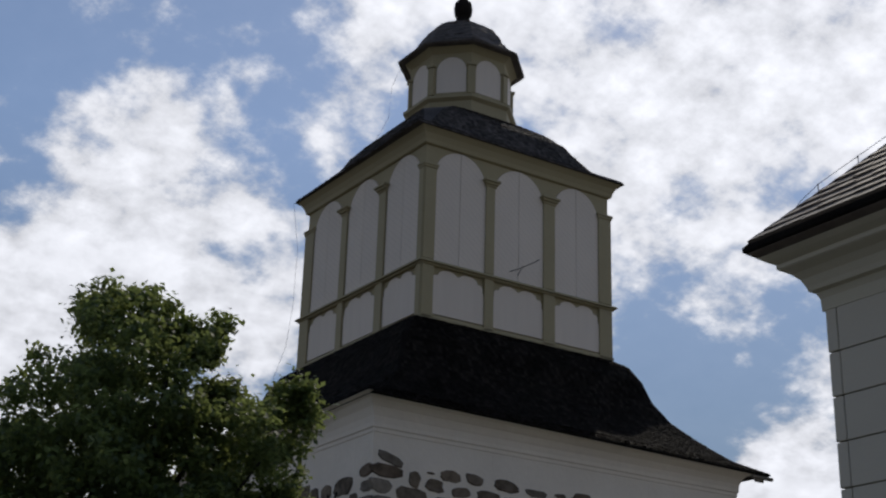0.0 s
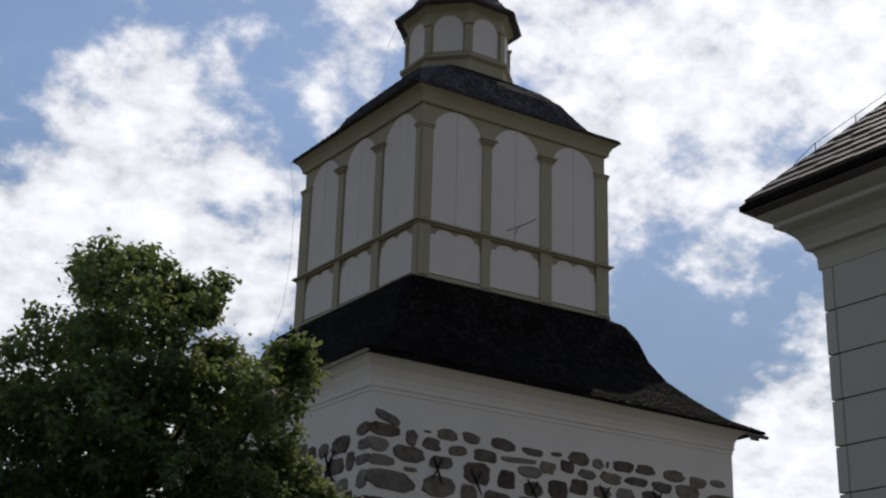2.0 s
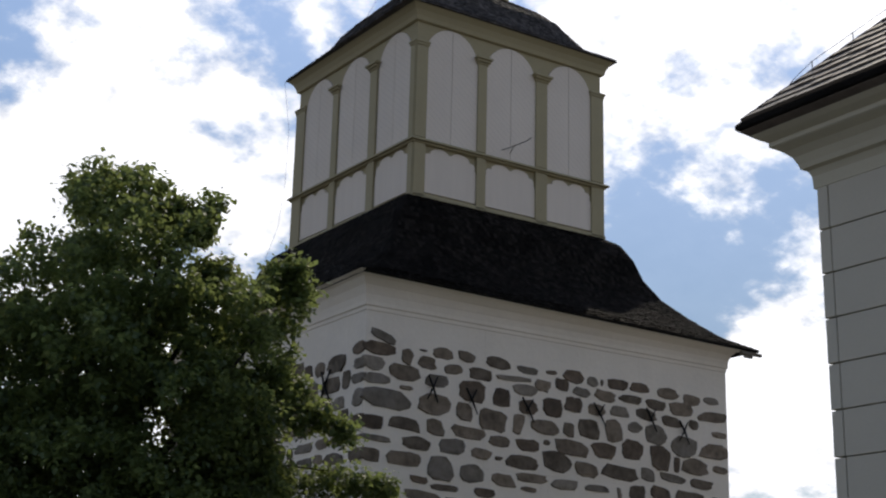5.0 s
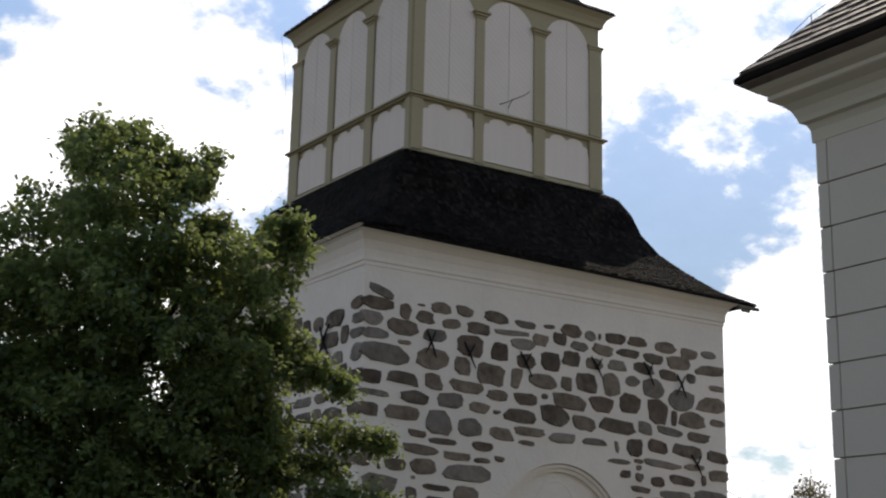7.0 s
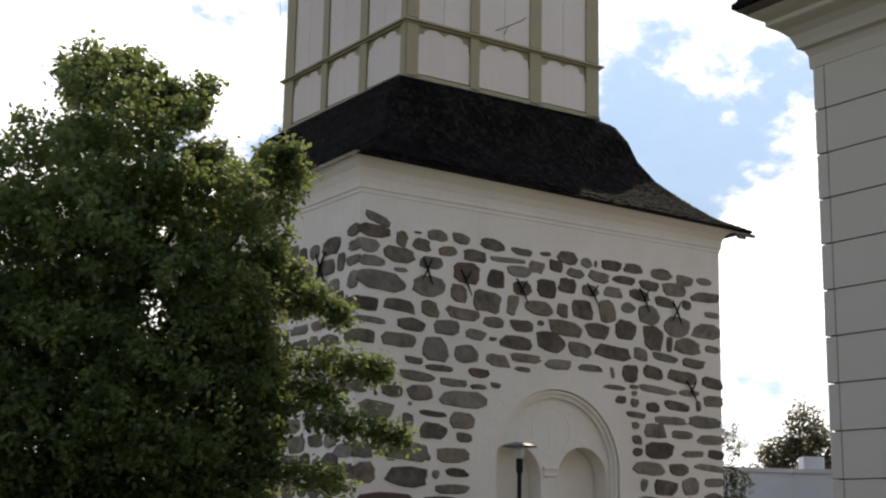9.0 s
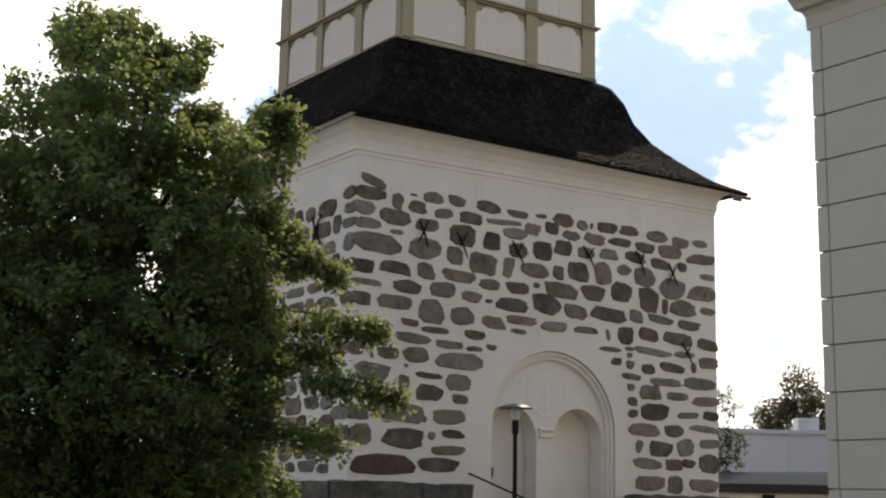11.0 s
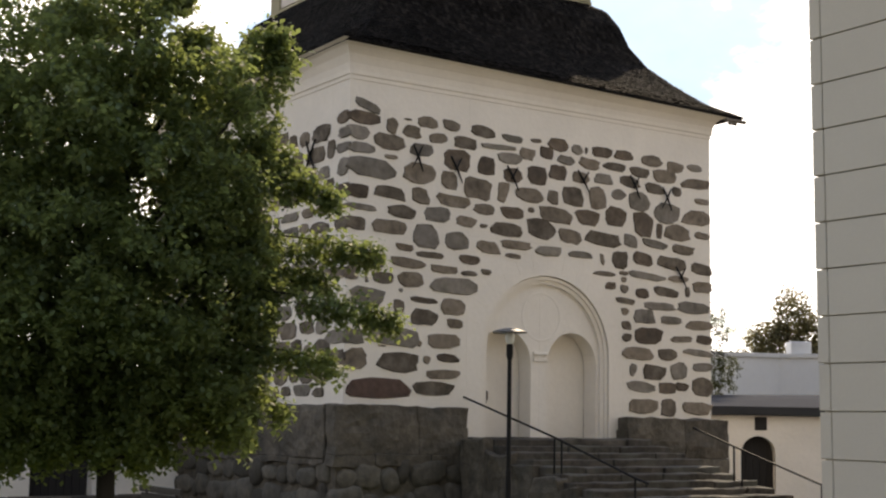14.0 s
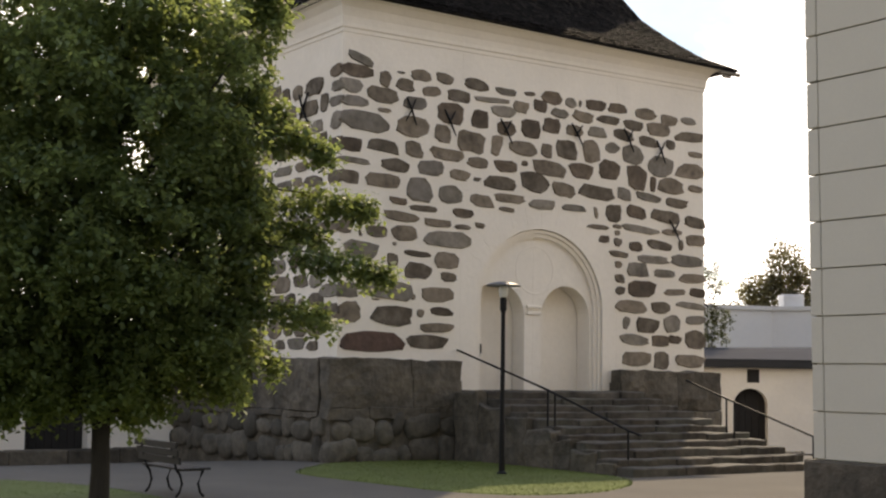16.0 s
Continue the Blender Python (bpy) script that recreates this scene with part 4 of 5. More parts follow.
def build_far_house():
    m = across((31.48, 17.42, 0.0), 10)
    house = thing("far_house", "low white rendered house with flat roof behind the wall", "house")
    house.matrix_basis = m
    bm = bmesh.new()
    v = []
    for z in (-2.0, 4.55):
        v.append([bm.verts.new(p) for p in ((-4.5, -1.6, z), (0.0, 0.0, z), (6.0, -2.2, z), (6.0, 8.0, z), (-4.5, 8.0, z))])
    for i in range(5):
        j = (i + 1) % 5
        bm.faces.new((v[0][i], v[0][j], v[1][j], v[1][i]))
    bm.faces.new(v[1])
    part("wall", bm, FAR_WHITE, house)
    bm = bmesh.new()
    rim = []
    for z, o in ((4.55, 0.12), (4.72, 0.14)):
        rim.append([(-4.6, -1.6 - o, z), (0.0, 0.0 - o, z), (6.1, -2.2 - o, z), (6.1, 8.1, z), (-4.6, 8.1, z)])
    loft(bm, rim)
    part("roof_edge", bm, FAR_WHITE, house, "pale sheet roof edge")
    bm = bmesh.new()
    box(bm, 0.48, -0.2, 4.7, 1.36, 0.7, 5.25, 0.02)
    part("roof_vent", bm, FAR_WHITE, house, "white box vent on the roof")


build_gate_wall()
build_left_wall()
build_far_house()


# ---------------------------------------------------------------- trees
def leaf_material(name, base, through_colour, vary=0.22):
    mat = bpy.data.materials.new(name)
    mat.use_nodes = True
    nt = mat.node_tree
    nt.nodes.clear()
    N, L = nt.nodes.new, nt.links.new
    out, mix = N("ShaderNodeOutputMaterial"), N("ShaderNodeMixShader")
    dif, tra, glo = N("ShaderNodeBsdfPrincipled"), N("ShaderNodeBsdfTranslucent"), N("ShaderNodeNewGeometry")
    nz = N("ShaderNodeTexNoise")
    nz.inputs["Scale"].default_value, nz.inputs["Detail"].default_value = 1.1, 4
    L(glo.outputs["Position"], nz.inputs["Vector"])
    mul = N("ShaderNodeMath")
    mul.operation = "MULTIPLY_ADD"
    L(glo.outputs["Random Per Island"], mul.inputs[0])
    mul.inputs[1].default_value, mul.inputs[2].default_value = 2 * vary, 1 - vary - 0.25
    add = N("ShaderNodeMath")
    add.operation = "MULTIPLY_ADD"
    L(nz.outputs["Fac"], add.inputs[0])
    add.inputs[1].default_value = 0.5
    L(mul.outputs[0], add.inputs[2])
    for colour, node, socket in ((base, dif, "Base Color"), (through_colour, tra, "Color")):
        sc = N("ShaderNodeVectorMath")
        sc.operation = "SCALE"
        sc.inputs[0].default_value = colour
        L(add.outputs[0], sc.inputs["Scale"])
        L(sc.outputs[0], node.inputs[socket])
    dif.inputs["Roughness"].default_value = 0.5
    dif.inputs["Specular IOR Level"].default_value = 0.3
    mix.inputs[0].default_value = 0.48
    L(dif.outputs[0], mix.inputs[1])
    L(tra.outputs[0], mix.inputs[2])
    L(mix.outputs[0], out.inputs[0])
    return mat


LINDEN = leaf_material("linden_leaf", (0.074, 0.112, 0.055), (0.35, 0.41, 0.125))
BIRCH_LEAF = leaf_material("birch_leaf", (0.045, 0.055, 0.03), (0.13, 0.145, 0.06))
FAR_LEAF = leaf_material("far_leaf", (0.13, 0.12, 0.07), (0.24, 0.21, 0.09))


def leaves(name, centres, per, spread, size, mat, parent, seed, droop=0.4, label=""):
    """Many small folded leaves in sprays round the given centres, as one mesh."""
    rs = np.random.RandomState(seed)
    c = np.repeat(np.array(centres), per, axis=0)
    n = len(c)
    d = rs.normal(size=(n, 3)) * spread
    d[:, 2] -= np.abs(rs.normal(size=n)) * spread * droop
    p = c + d
    yaw, pit, s = rs.uniform(0, 2 * np.pi, n), rs.normal(-0.5, 0.55, n), size * rs.uniform(0.65, 1.3, n)
    ax = np.stack([np.cos(yaw) * np.cos(pit), np.sin(yaw) * np.cos(pit), np.sin(pit)], 1)
    side = np.stack([-np.sin(yaw), np.cos(yaw), rs.normal(0, 0.35, n)], 1)
    side /= np.linalg.norm(side, axis=1)[:, None]
    up = np.cross(ax, side)
    s = s[:, None]
    quad = np.stack([p, p + ax * s * 0.5 + side * s * 0.42 + up * s * 0.10, p + ax * s * 1.05, p + ax * s * 0.5 - side * s * 0.42 + up * s * 0.10], 1)
    me = bpy.data.meshes.new(name)
    me.vertices.add(4 * n)
    me.vertices.foreach_set("co", quad.reshape(-1).astype(np.float32))
    me.loops.add(6 * n)
    idx = (np.arange(n) * 4)[:, None] + np.array([[0, 1, 2, 0, 2, 3]])
    me.loops.foreach_set("vertex_index", idx.reshape(-1).astype(np.int32))
    me.polygons.add(2 * n)
    me.polygons.foreach_set("loop_start", (np.arange(2 * n) * 3).astype(np.int32))
    me.update(calc_edges=True)
    me.validate()
    me.materials.append(mat)
    ob = new(name, me)
    ob.parent = parent
    if label:
        ob["label"] = label
    return ob


def build_linden():
    base = Vector((-8.84, -10.53, ground_z(-8.84, -10.53)))
    tree = thing("linden_tree", "leafy dark green linden tree on the lawn", "tree", base)
    right, away = Vector((0.93, -0.37, 0)), Vector((0.37, 0.93, 0))

    def at(u, z, d=0.0):
        return right * u + away * d + Vector((0, 0, z - base.z))
    # the crown's outline: to the right of the trunk, height
    outline = [(-3.0, 2.0), (-2.0, 1.2), (-1.0, 1.1), (-0.3, 1.25), (0.3, 1.2), (0.7, 1.4), (1.4, 1.5), (1.5, 1.9), (1.5, 2.2), (1.6, 2.6), (1.65, 3.0), (1.65, 3.4), (1.45, 3.75), (1.6, 4.2),
               (1.6, 4.75), (1.6, 5.1), (1.78, 5.5), (1.6, 5.8), (0.9, 5.68), (0.6, 5.8), (0.75, 6.3), (0.35, 6.3), (0.0, 6.6), (-0.15, 6.85), (-0.8, 6.65), (-0.9, 6.15), (-1.5, 5.6), (-2.6, 4.6), (-3.2, 3.2)]
    # boughs that reach out of it: root, tip, thickness of the foliage
    boughs = [((1.5, 4.25), (2.42, 3.98), 0.07), ((1.4, 3.65), (2.86, 3.48), 0.085), ((1.4, 3.0), (2.9, 2.74), 0.07), ((1.3, 2.4), (2.3, 2.25), 0.06), ((1.0, 2.0), (1.9, 1.72), 0.07), ((0.45, 6.1), (0.7, 6.5), 0.09),
              ((0.2, 6.3), (0.4, 6.35), 0.07), ((-0.7, 6.3), (-0.78, 6.66), 0.08), ((0.2, 1.5), (0.33, 1.1), 0.06), ((1.0, 1.8), (1.4, 1.48), 0.07), ((1.3, 5.5), (1.62, 5.84), 0.09), ((1.5, 3.3), (2.4, 3.1), 0.06),
              ((1.5, 4.6), (1.95, 4.35), 0.07)]
    rs = random.Random(21)
    centres, tips = [], []

    def depth(u, z):
        """Half of the crown's depth there: nothing at the outline, most in the middle."""
        near = 9.0
        for (x0, z0), (x1, z1) in zip(outline, outline[1:] + outline[:1]):
            dx, dz = x1 - x0, z1 - z0
            k = min(max(((u - x0) * dx + (z - z0) * dz) / (dx * dx + dz * dz), 0), 1)
            near = min(near, math.hypot(u - x0 - k * dx, z - z0 - k * dz))
        return near

    def spray(u, z, d, way, length):
        """A short twig that runs outward and hangs at its end."""
        spot = at(u, z, d)
        for q in range(6):
            f = q / 5 - 0.5
            centres.append(spot + way * length * f + Vector((0, 0, -0.3 * length * (f + 0.5) ** 2)) + Vector((rs.gauss(0, 0.03), rs.gauss(0, 0.03), rs.gauss(0, 0.03))))
    made = 0
    while made < 2250:
        u, z = rs.uniform(-3.2, 2.4), rs.uniform(1.1, 6.9)
        if not inside(u, z, outline):
            continue
        rim = depth(u, z)
        half = 0.12 + 1.75 * math.sqrt(min(rim, 1.5) / 1.5)
        d = rs.uniform(-half, half)
        # foliage gathers in clumps with gaps between them, wider towards the top
        gap = noise.noise(Vector((u * 1.5, d * 1.2, z * 1.9))) + 0.5 * noise.noise(Vector((u * 3.6, d * 3.0, z * 4.2)))
        if gap < -0.2 + 0.06 * (z - 3.5) + (0.08 if rim < 0.25 else 0.0):
            continue
        if rim < 0.09 and rs.random() < 0.6:
            continue
        way = (right * (u * 0.5 + rs.gauss(0, 0.4)) + away * (d * 0.6 + rs.gauss(0, 0.4)) + Vector((0, 0, (z - 3.6) * 0.25 - 0.15 + rs.gauss(0, 0.3)))).normalized()
        spray(u, z, d, way, rs.uniform(0.2, 0.42) * min(1.0, 0.45 + rim * 1.6))
        made += 1
        if made % 62 == 0:
            tips.append((u * 0.9, z, d * 0.8))
    # single sprigs that stand out of the outline
    for i in range(150):
        k = rs.randrange(3, len(outline) - 1)
        (x0, z0), (x1, z1) = outline[k], outline[k + 1]
        f, run = rs.random(), math.hypot(x1 - x0, z1 - z0)
        out = Vector((z1 - z0, 0, x0 - x1)) / run
        far = rs.uniform(-0.35, 0.35)
        reach = rs.uniform(-0.18, 0.02)
        spray(x0 + (x1 - x0) * f + out.x * reach, z0 + (z1 - z0) * f + out.z * reach, far, (right * out.x + away * far + Vector((0, 0, out.z + rs.gauss(0, 0.4)))).normalized(), rs.uniform(0.1, 0.26))
    # the shaded heart of the crown
    made = 0
    while made < 680:
        u, z = rs.uniform(-3.0, 2.0), rs.uniform(1.4, 5.9)
        if not inside(u, z, outline) or depth(u, z) < 0.3 + 0.4 * rs.random():
            continue
        half = 1.45 * math.sqrt(min(depth(u, z), 1.5) / 1.5)
        spray(u, z, rs.uniform(-half, half), Vector((rs.gauss(0, 1), rs.gauss(0, 1), rs.gauss(-0.3, 0.5))).normalized(), 0.4)
        made += 1
    for (u0, z0), (u1, z1), thick in boughs:
        far = rs.uniform(-0.3, 0.3)
        run = math.hypot(u1 - u0, z1 - z0)
        way = (right * (u1 - u0) + Vector((0, 0, z1 - z0))).normalized()
        for i in range(int(run * 17) + 5):
            f = rs.random()
            k = thick * (1.15 - 0.65 * f)
            spray(u0 + (u1 - u0) * f + rs.gauss(0, k * 0.5), z0 + (z1 - z0) * f + rs.gauss(0, k), far + rs.gauss(0, k * 1.6), (way + Vector((rs.gauss(0, 0.5), rs.gauss(0, 0.5), rs.gauss(-0.1, 0.4)))).normalized(), 0.18)
        tips.append((u0, z0, far))
        bm = bmesh.new()
        tube(bm, [at(u0, z0, far), at((u0 + u1) / 2, (z0 + z1) / 2 + 0.03, far), at(u1, z1, far)], [0.012, 0.008, 0.004], 5)
        part("twig", bm, BARK, tree)
    leaves("crown", centres, 11, 0.055, 0.068, LINDEN, tree, 4, label="dense crown of small green leaves")
    bm = bmesh.new()
    tube(bm, [(0, 0, -0.3), (0.0, 0.0, 0.1), (0.01, 0, 0.7), (0.0, 0.02, 1.5), (0.02, 0.02, 2.4), (0.03, 0, 3.6), (0.12, -0.03, 5.0), (0.3, -0.1, 6.2)], [0.16, 0.12, 0.098, 0.088, 0.075, 0.055, 0.035, 0.015], 12)
    part("trunk", bm, BARK, tree, "grey-brown bark", smooth=True)
    for u, z, d in tips:
        start = Vector((0.01, 0, min(max(z - 1.3, 1.35), 4.6)))
        end = at(u, z, d) + Vector((0, 0, 0.1))
        if (end - start).length < 0.4:
            continue
        mid = start.lerp(end, 0.5) + Vector((0, 0, -0.08))
        bm = bmesh.new()
        tube(bm, [start, start.lerp(mid, 0.5), mid, mid.lerp(end, 0.5), end], [0.05, 0.04, 0.03, 0.02, 0.008], 6)
        part("limb", bm, BARK, tree, smooth=True)


build_linden()


def build_far_tree(x, y, g, height, lobes, label, seed, size):
    tree = thing("far_tree", label, "tree", (x, y, g))
    bm = bmesh.new()
    tube(bm, [(0, 0, -0.2), (0.05, 0, height * 0.4), (0, 0.05, height * 0.85)], [0.22, 0.16, 0.05], 8)
    part("trunk", bm, BARK, tree)
    rs = random.Random(seed)
    pts = []
    for u, z, ru, rz in lobes:
        for i in range(int(40 * ru * rz) + 10):
            v = Vector((rs.gauss(0, 1), rs.gauss(0, 1), rs.gauss(0, 1))).normalized() * rs.uniform(0.3, 1) ** 0.5
            pts.append((0.83 * (u + v.x * ru) + v.y * ru * 0.55, -0.56 * (u + v.x * ru) + v.y * ru * 0.83, z + v.z * rz))
    leaves("crown", pts, 30, 0.26, size, FAR_LEAF, tree, seed)


build_far_tree(46.7, 30.7, -0.6, 10.0, [(0.3, 8.4, 1.1, 1.6), (-1.3, 7.0, 1.0, 1.2), (1.5, 7.2, 1.0, 1.3), (0.0, 6.0, 2.4, 1.3), (-2.9, 5.6, 0.7, 0.6)], "brownish green tree far behind the house", 31, 0.19)


def build_birch():
    """A weeping birch just past the tower: thin hanging twigs with sparse leaves."""
    g = Vector((18.45, 9.29, -0.6))
    tree = thing("birch_tree", "weeping birch with thin hanging twigs behind the tower", "tree", g)
    bm = bmesh.new()
    tube(bm, [(0, 0, -0.3), (0.05, 0, 3), (-0.05, 0.1, 6), (-0.2, 0.1, 8.5)], [0.18, 0.14, 0.09, 0.03], 9)
    birch = material("birch_bark", (0.45, 0.43, 0.40), 0.85, vary=0.4, fine=7, coarse=1.5, bump=0.4, stretch=(1, 1, 3))
    part("trunk", bm, birch, tree)
    rs = random.Random(12)
    right = Vector((0.83, -0.56, 0))
    pts = []
    for u, z0, z1, n in ((0.85, 5.9, 5.1, 16), (1.05, 6.1, 4.6, 22), (1.2, 5.6, 5.0, 10), (0.8, 4.6, 2.7, 44), (0.95, 4.5, 2.7, 44), (1.1, 4.5, 3.5, 26), (1.35, 4.5, 3.4, 26), (1.5, 4.4, 4.0, 8), (0.5, 6.0, 2.7, 40), (0.2, 6.4, 2.8, 30)):
        bm = bmesh.new()
        top = right * u + Vector((0, 0, z0))
        tube(bm, [Vector((0, 0, z0 - 0.1)), (Vector((0, 0, z0)) + top) * 0.5 + Vector((0, 0, 0.25)), top, right * (u + 0.05) + Vector((0, 0, z1))], [0.03, 0.02, 0.012, 0.004], 5)
        part("twig", bm, BARK, tree)
        for i in range(n):
            k = i / n
            pts.append(right * (u + rs.gauss(0, 0.04)) + Vector((0, rs.gauss(0, 0.12), z0 + (z1 - z0) * k + rs.gauss(0, 0.05))))
    leaves("crown", pts, 12, 0.045, 0.075, BIRCH_LEAF, tree, 9, droop=1.0)


build_birch()


# ---------------------------------------------------------------- iron wall anchors
def build_anchors():
    k = 0
    spots = [(1.63, 7.0), (2.62, 6.86), (4.12, 6.84), (6.14, 6.97), (7.70, 7.02), (8.72, 6.84), (9.16, 4.98)]
    for x, z in spots:
        bm = bmesh.new()
        lean = (0.42, 0.5, 0.55, 0.6, 0.52, 0.5, 0.6)[k]
        o = Vector((x + 0.02, -0.05, z + 0.17))
        d = Vector((math.sin(lean), 0, -math.cos(lean)))
        e = Vector((-math.sin(lean * 1.1), 0, -math.cos(lean)))
        tube(bm, [o - d * 0.28, o + Vector((0, -0.02, 0)), o + d * 0.34], [0.018, 0.026, 0.012], 6)
        tube(bm, [o - e * 0.26, o + Vector((0, -0.02, 0)), o + e * (0.28 if k in (0, 5) else 0.08)], [0.014, 0.022, 0.010], 6)
        part("iron_anchor", bm, IRON, tower, "black forged iron wall anchor")
        k += 1
    bm = bmesh.new()
    for sgn in (1, -1):
        tube(bm, [(-0.05, 1.56 - sgn * 0.2, 7.55), (-0.07, 1.56, 7.2), (-0.05, 1.56 + sgn * 0.2, 6.9)], [0.022, 0.03, 0.02], 6)
    part("iron_anchor", bm, IRON, tower, "black forged iron wall anchor")


build_anchors()


# ---------------------------------------------------------------- fieldstones in the tower's walls
def stone_mesh(w, h, rnd, proud=0.035):
    """A flat-faced fieldstone with a ragged outline, in the xz plane, its face towards -y."""
    w, h = w * 1.07 + 0.015, h * 1.08 + 0.02
    bm = bmesh.new()
    a, b = w / 2, h / 2
    power = rnd.uniform(3.2, 9.0)
    taper, shear, belly = rnd.uniform(-0.28, 0.28), rnd.uniform(-0.2, 0.2), rnd.uniform(-0.1, 0.16)
    n = 12
    turn = rnd.random()
    ragged = []
    for k in range(n):
        ang = 2 * math.pi * (k + turn + rnd.uniform(-0.25, 0.25)) / n
        c, q = math.cos(ang), math.sin(ang)
        r = (abs(c) ** power + abs(q) ** power) ** (-1 / power) * rnd.uniform(0.88, 1.04)
        x, z = r * c, r * q
        x, z = x * (1 + taper * z * 0.5) + shear * z * h / w, z * (1 + belly * (1 - x * x) - 0.12 * taper * x)
        ragged.append((x * a, z * b))
    outer = [(x, 0.015, z) for x, z in ragged]
    inner = [(x - math.copysign(min(abs(x), 0.022), x), -proud * rnd.uniform(0.5, 1.1), z - math.copysign(min(abs(z), 0.02), z)) for x, z in ragged]
    loft(bm, [outer, inner], (False, True))
    me = bpy.data.meshes.new("fieldstone")
    bmesh.ops.recalc_face_normals(bm, faces=bm.faces)
    bm.to_mesh(me)
    bm.free()
    return me


def boulder_mesh(w, h, rnd, proud=0.16):
    """A rounded boulder built into a wall, in the xz plane, bulging towards -y."""
    n = 11
    edge = []
    for k in range(n):
        ang = 2 * math.pi * (k + rnd.uniform(-0.25, 0.25)) / n
        r = rnd.uniform(0.86, 1.08)
        c, q = math.cos(ang), math.sin(ang)
        f = (abs(c) ** 3 + abs(q) ** 3) ** (-1 / 3) * r
        edge.append((f * c * w / 2, f * q * h / 2))
    ox, oz = rnd.uniform(-0.12, 0.12) * w, rnd.uniform(-0.05, 0.15) * h
    bm = bmesh.new()
    rings = [[(x * k + ox * (1 - k), -y + rnd.uniform(-0.012, 0.012), z * k + oz * (1 - k)) for x, z in edge] for k, y in ((1.0, -0.1), (0.96, proud * 0.45), (0.72, proud * 0.85), (0.35, proud))]
    loft(bm, rings, (False, True))
    me = bpy.data.meshes.new("boulder")
    bmesh.ops.recalc_face_normals(bm, faces=bm.faces)
    bm.to_mesh(me)
    bm.free()
    for p in me.polygons:
        p.use_smooth = True
    return me


TONES = {"s": STONE, "g": STONE_GREY, "d": STONE_DARK, "r": STONE_RED}


def build_fieldstones():
    rnd = random.Random(17)
    wall = next(o for o in tower.children if o.name.startswith("front_wall"))
    side = next(o for o in tower.children if o.name.startswith("side_wall"))

    def one(me, tone, parent, m):
        me.materials.append(TONES[tone])
        ob = new("fieldstone", me)
        ob.parent = parent
        ob.matrix_basis = m

    def lay(row):
        for x, z, w, h, tone in row:
            if tone == "s":
                tone = rnd.choice("sssssssdg")
            # long flat stones dip a little to the right, as they were laid
            tilt = radians(rnd.uniform(-3, 5) if z < 8.0 else 15)
            if x - w / 2 < 0.08:
                # a corner stone shows on both faces
                r = x + w / 2 + 0.03
                one(stone_mesh(r, h, rnd), tone, wall, Matrix.Translation((r / 2 - 0.03, 0, z)) @ Matrix.Rotation(tilt, 4, "Y"))
                d = rnd.uniform(0.35, 0.8)
                one(stone_mesh(d, h * 0.95, rnd), tone, side, Matrix.Translation((0, d / 2 - 0.03, z)) @ Matrix.Rotation(radians(-90), 4, "Z"))
            else:
                one(stone_mesh(w, h, rnd), tone, wall, Matrix.Translation((x, 0, z)) @ Matrix.Rotation(tilt, 4, "Y"))
    lay([(0.43, 8.1, 0.65, 0.2, "s"), (1.42, 7.94, 0.2, 0.04, "s"), (1.91, 7.94, 0.49, 0.24, "s"), (2.53, 7.95, 0.45, 0.22, "s"), (3.36, 7.93, 0.63, 0.22, "s"), (4.16, 7.87, 0.56, 0.15, "s"), (4.82, 7.91, 0.32, 0.08, "s"), (5.46, 7.9, 0.57, 0.29, "s"), (6.28, 7.86, 0.08, 0.16, "s"), (6.76, 7.88, 0.6, 0.22, "d"), (7.41, 7.89, 0.54, 0.2, "d"), (8.29, 7.86, 0.65, 0.22, "s")])
    lay([(0.39, 7.84, 0.66, 0.24, "s"), (1.03, 7.75, 0.28, 0.29, "s"), (1.52, 7.69, 0.42, 0.27, "s"), (2.19, 7.63, 0.46, 0.21, "s"), (2.9, 7.62, 0.59, 0.25, "s"), (3.78, 7.64, 0.92, 0.13, "g"), (4.58, 7.58, 0.43, 0.26, "s"), (5.13, 7.67, 0.37, 0.29, "s"), (6.01, 7.85, 0.3, 0.19, "s"), (7.14, 7.58, 0.67, 0.17, "s"), (9.04, 7.78, 0.52, 0.25, "s"), (9.68, 7.84, 0.47, 0.17, "s")])
    lay([(0.23, 7.51, 0.46, 0.25, "s"), (0.97, 7.41, 0.74, 0.32, "s"), (1.78, 7.33, 0.54, 0.26, "s"), (4.09, 7.42, 0.65, 0.21, "s"), (5.45, 7.26, 0.46, 0.34, "d"), (5.7, 7.57, 0.49, 0.19, "g"), (6.37, 7.56, 0.59, 0.25, "s"), (6.8, 7.26, 0.53, 0.21, "g"), (7.59, 7.28, 0.61, 0.27, "s"), (7.92, 7.54, 0.6, 0.23, "s"), (8.7, 7.52, 0.71, 0.27, "s"), (9.72, 7.45, 0.89, 0.24, "s")])
    lay([(0.3, 7.2, 0.6, 0.19, "s"), (1.01, 7.09, 0.32, 0.09, "s"), (2.68, 7.21, 0.68, 0.45, "d"), (3.47, 7.18, 0.44, 0.42, "s"), (4.18, 7.06, 0.5, 0.28, "d"), (4.85, 7.13, 0.52, 0.4, "d"), (6.11, 7.22, 0.5, 0.25, "s"), (7.26, 6.94, 0.43, 0.22, "g"), (7.89, 6.83, 0.65, 0.4, "s"), (8.37, 7.2, 0.58, 0.2, "s"), (9.1, 7.2, 0.31, 0.19, "s"), (9.92, 7.04, 0.49, 0.13, "s")])
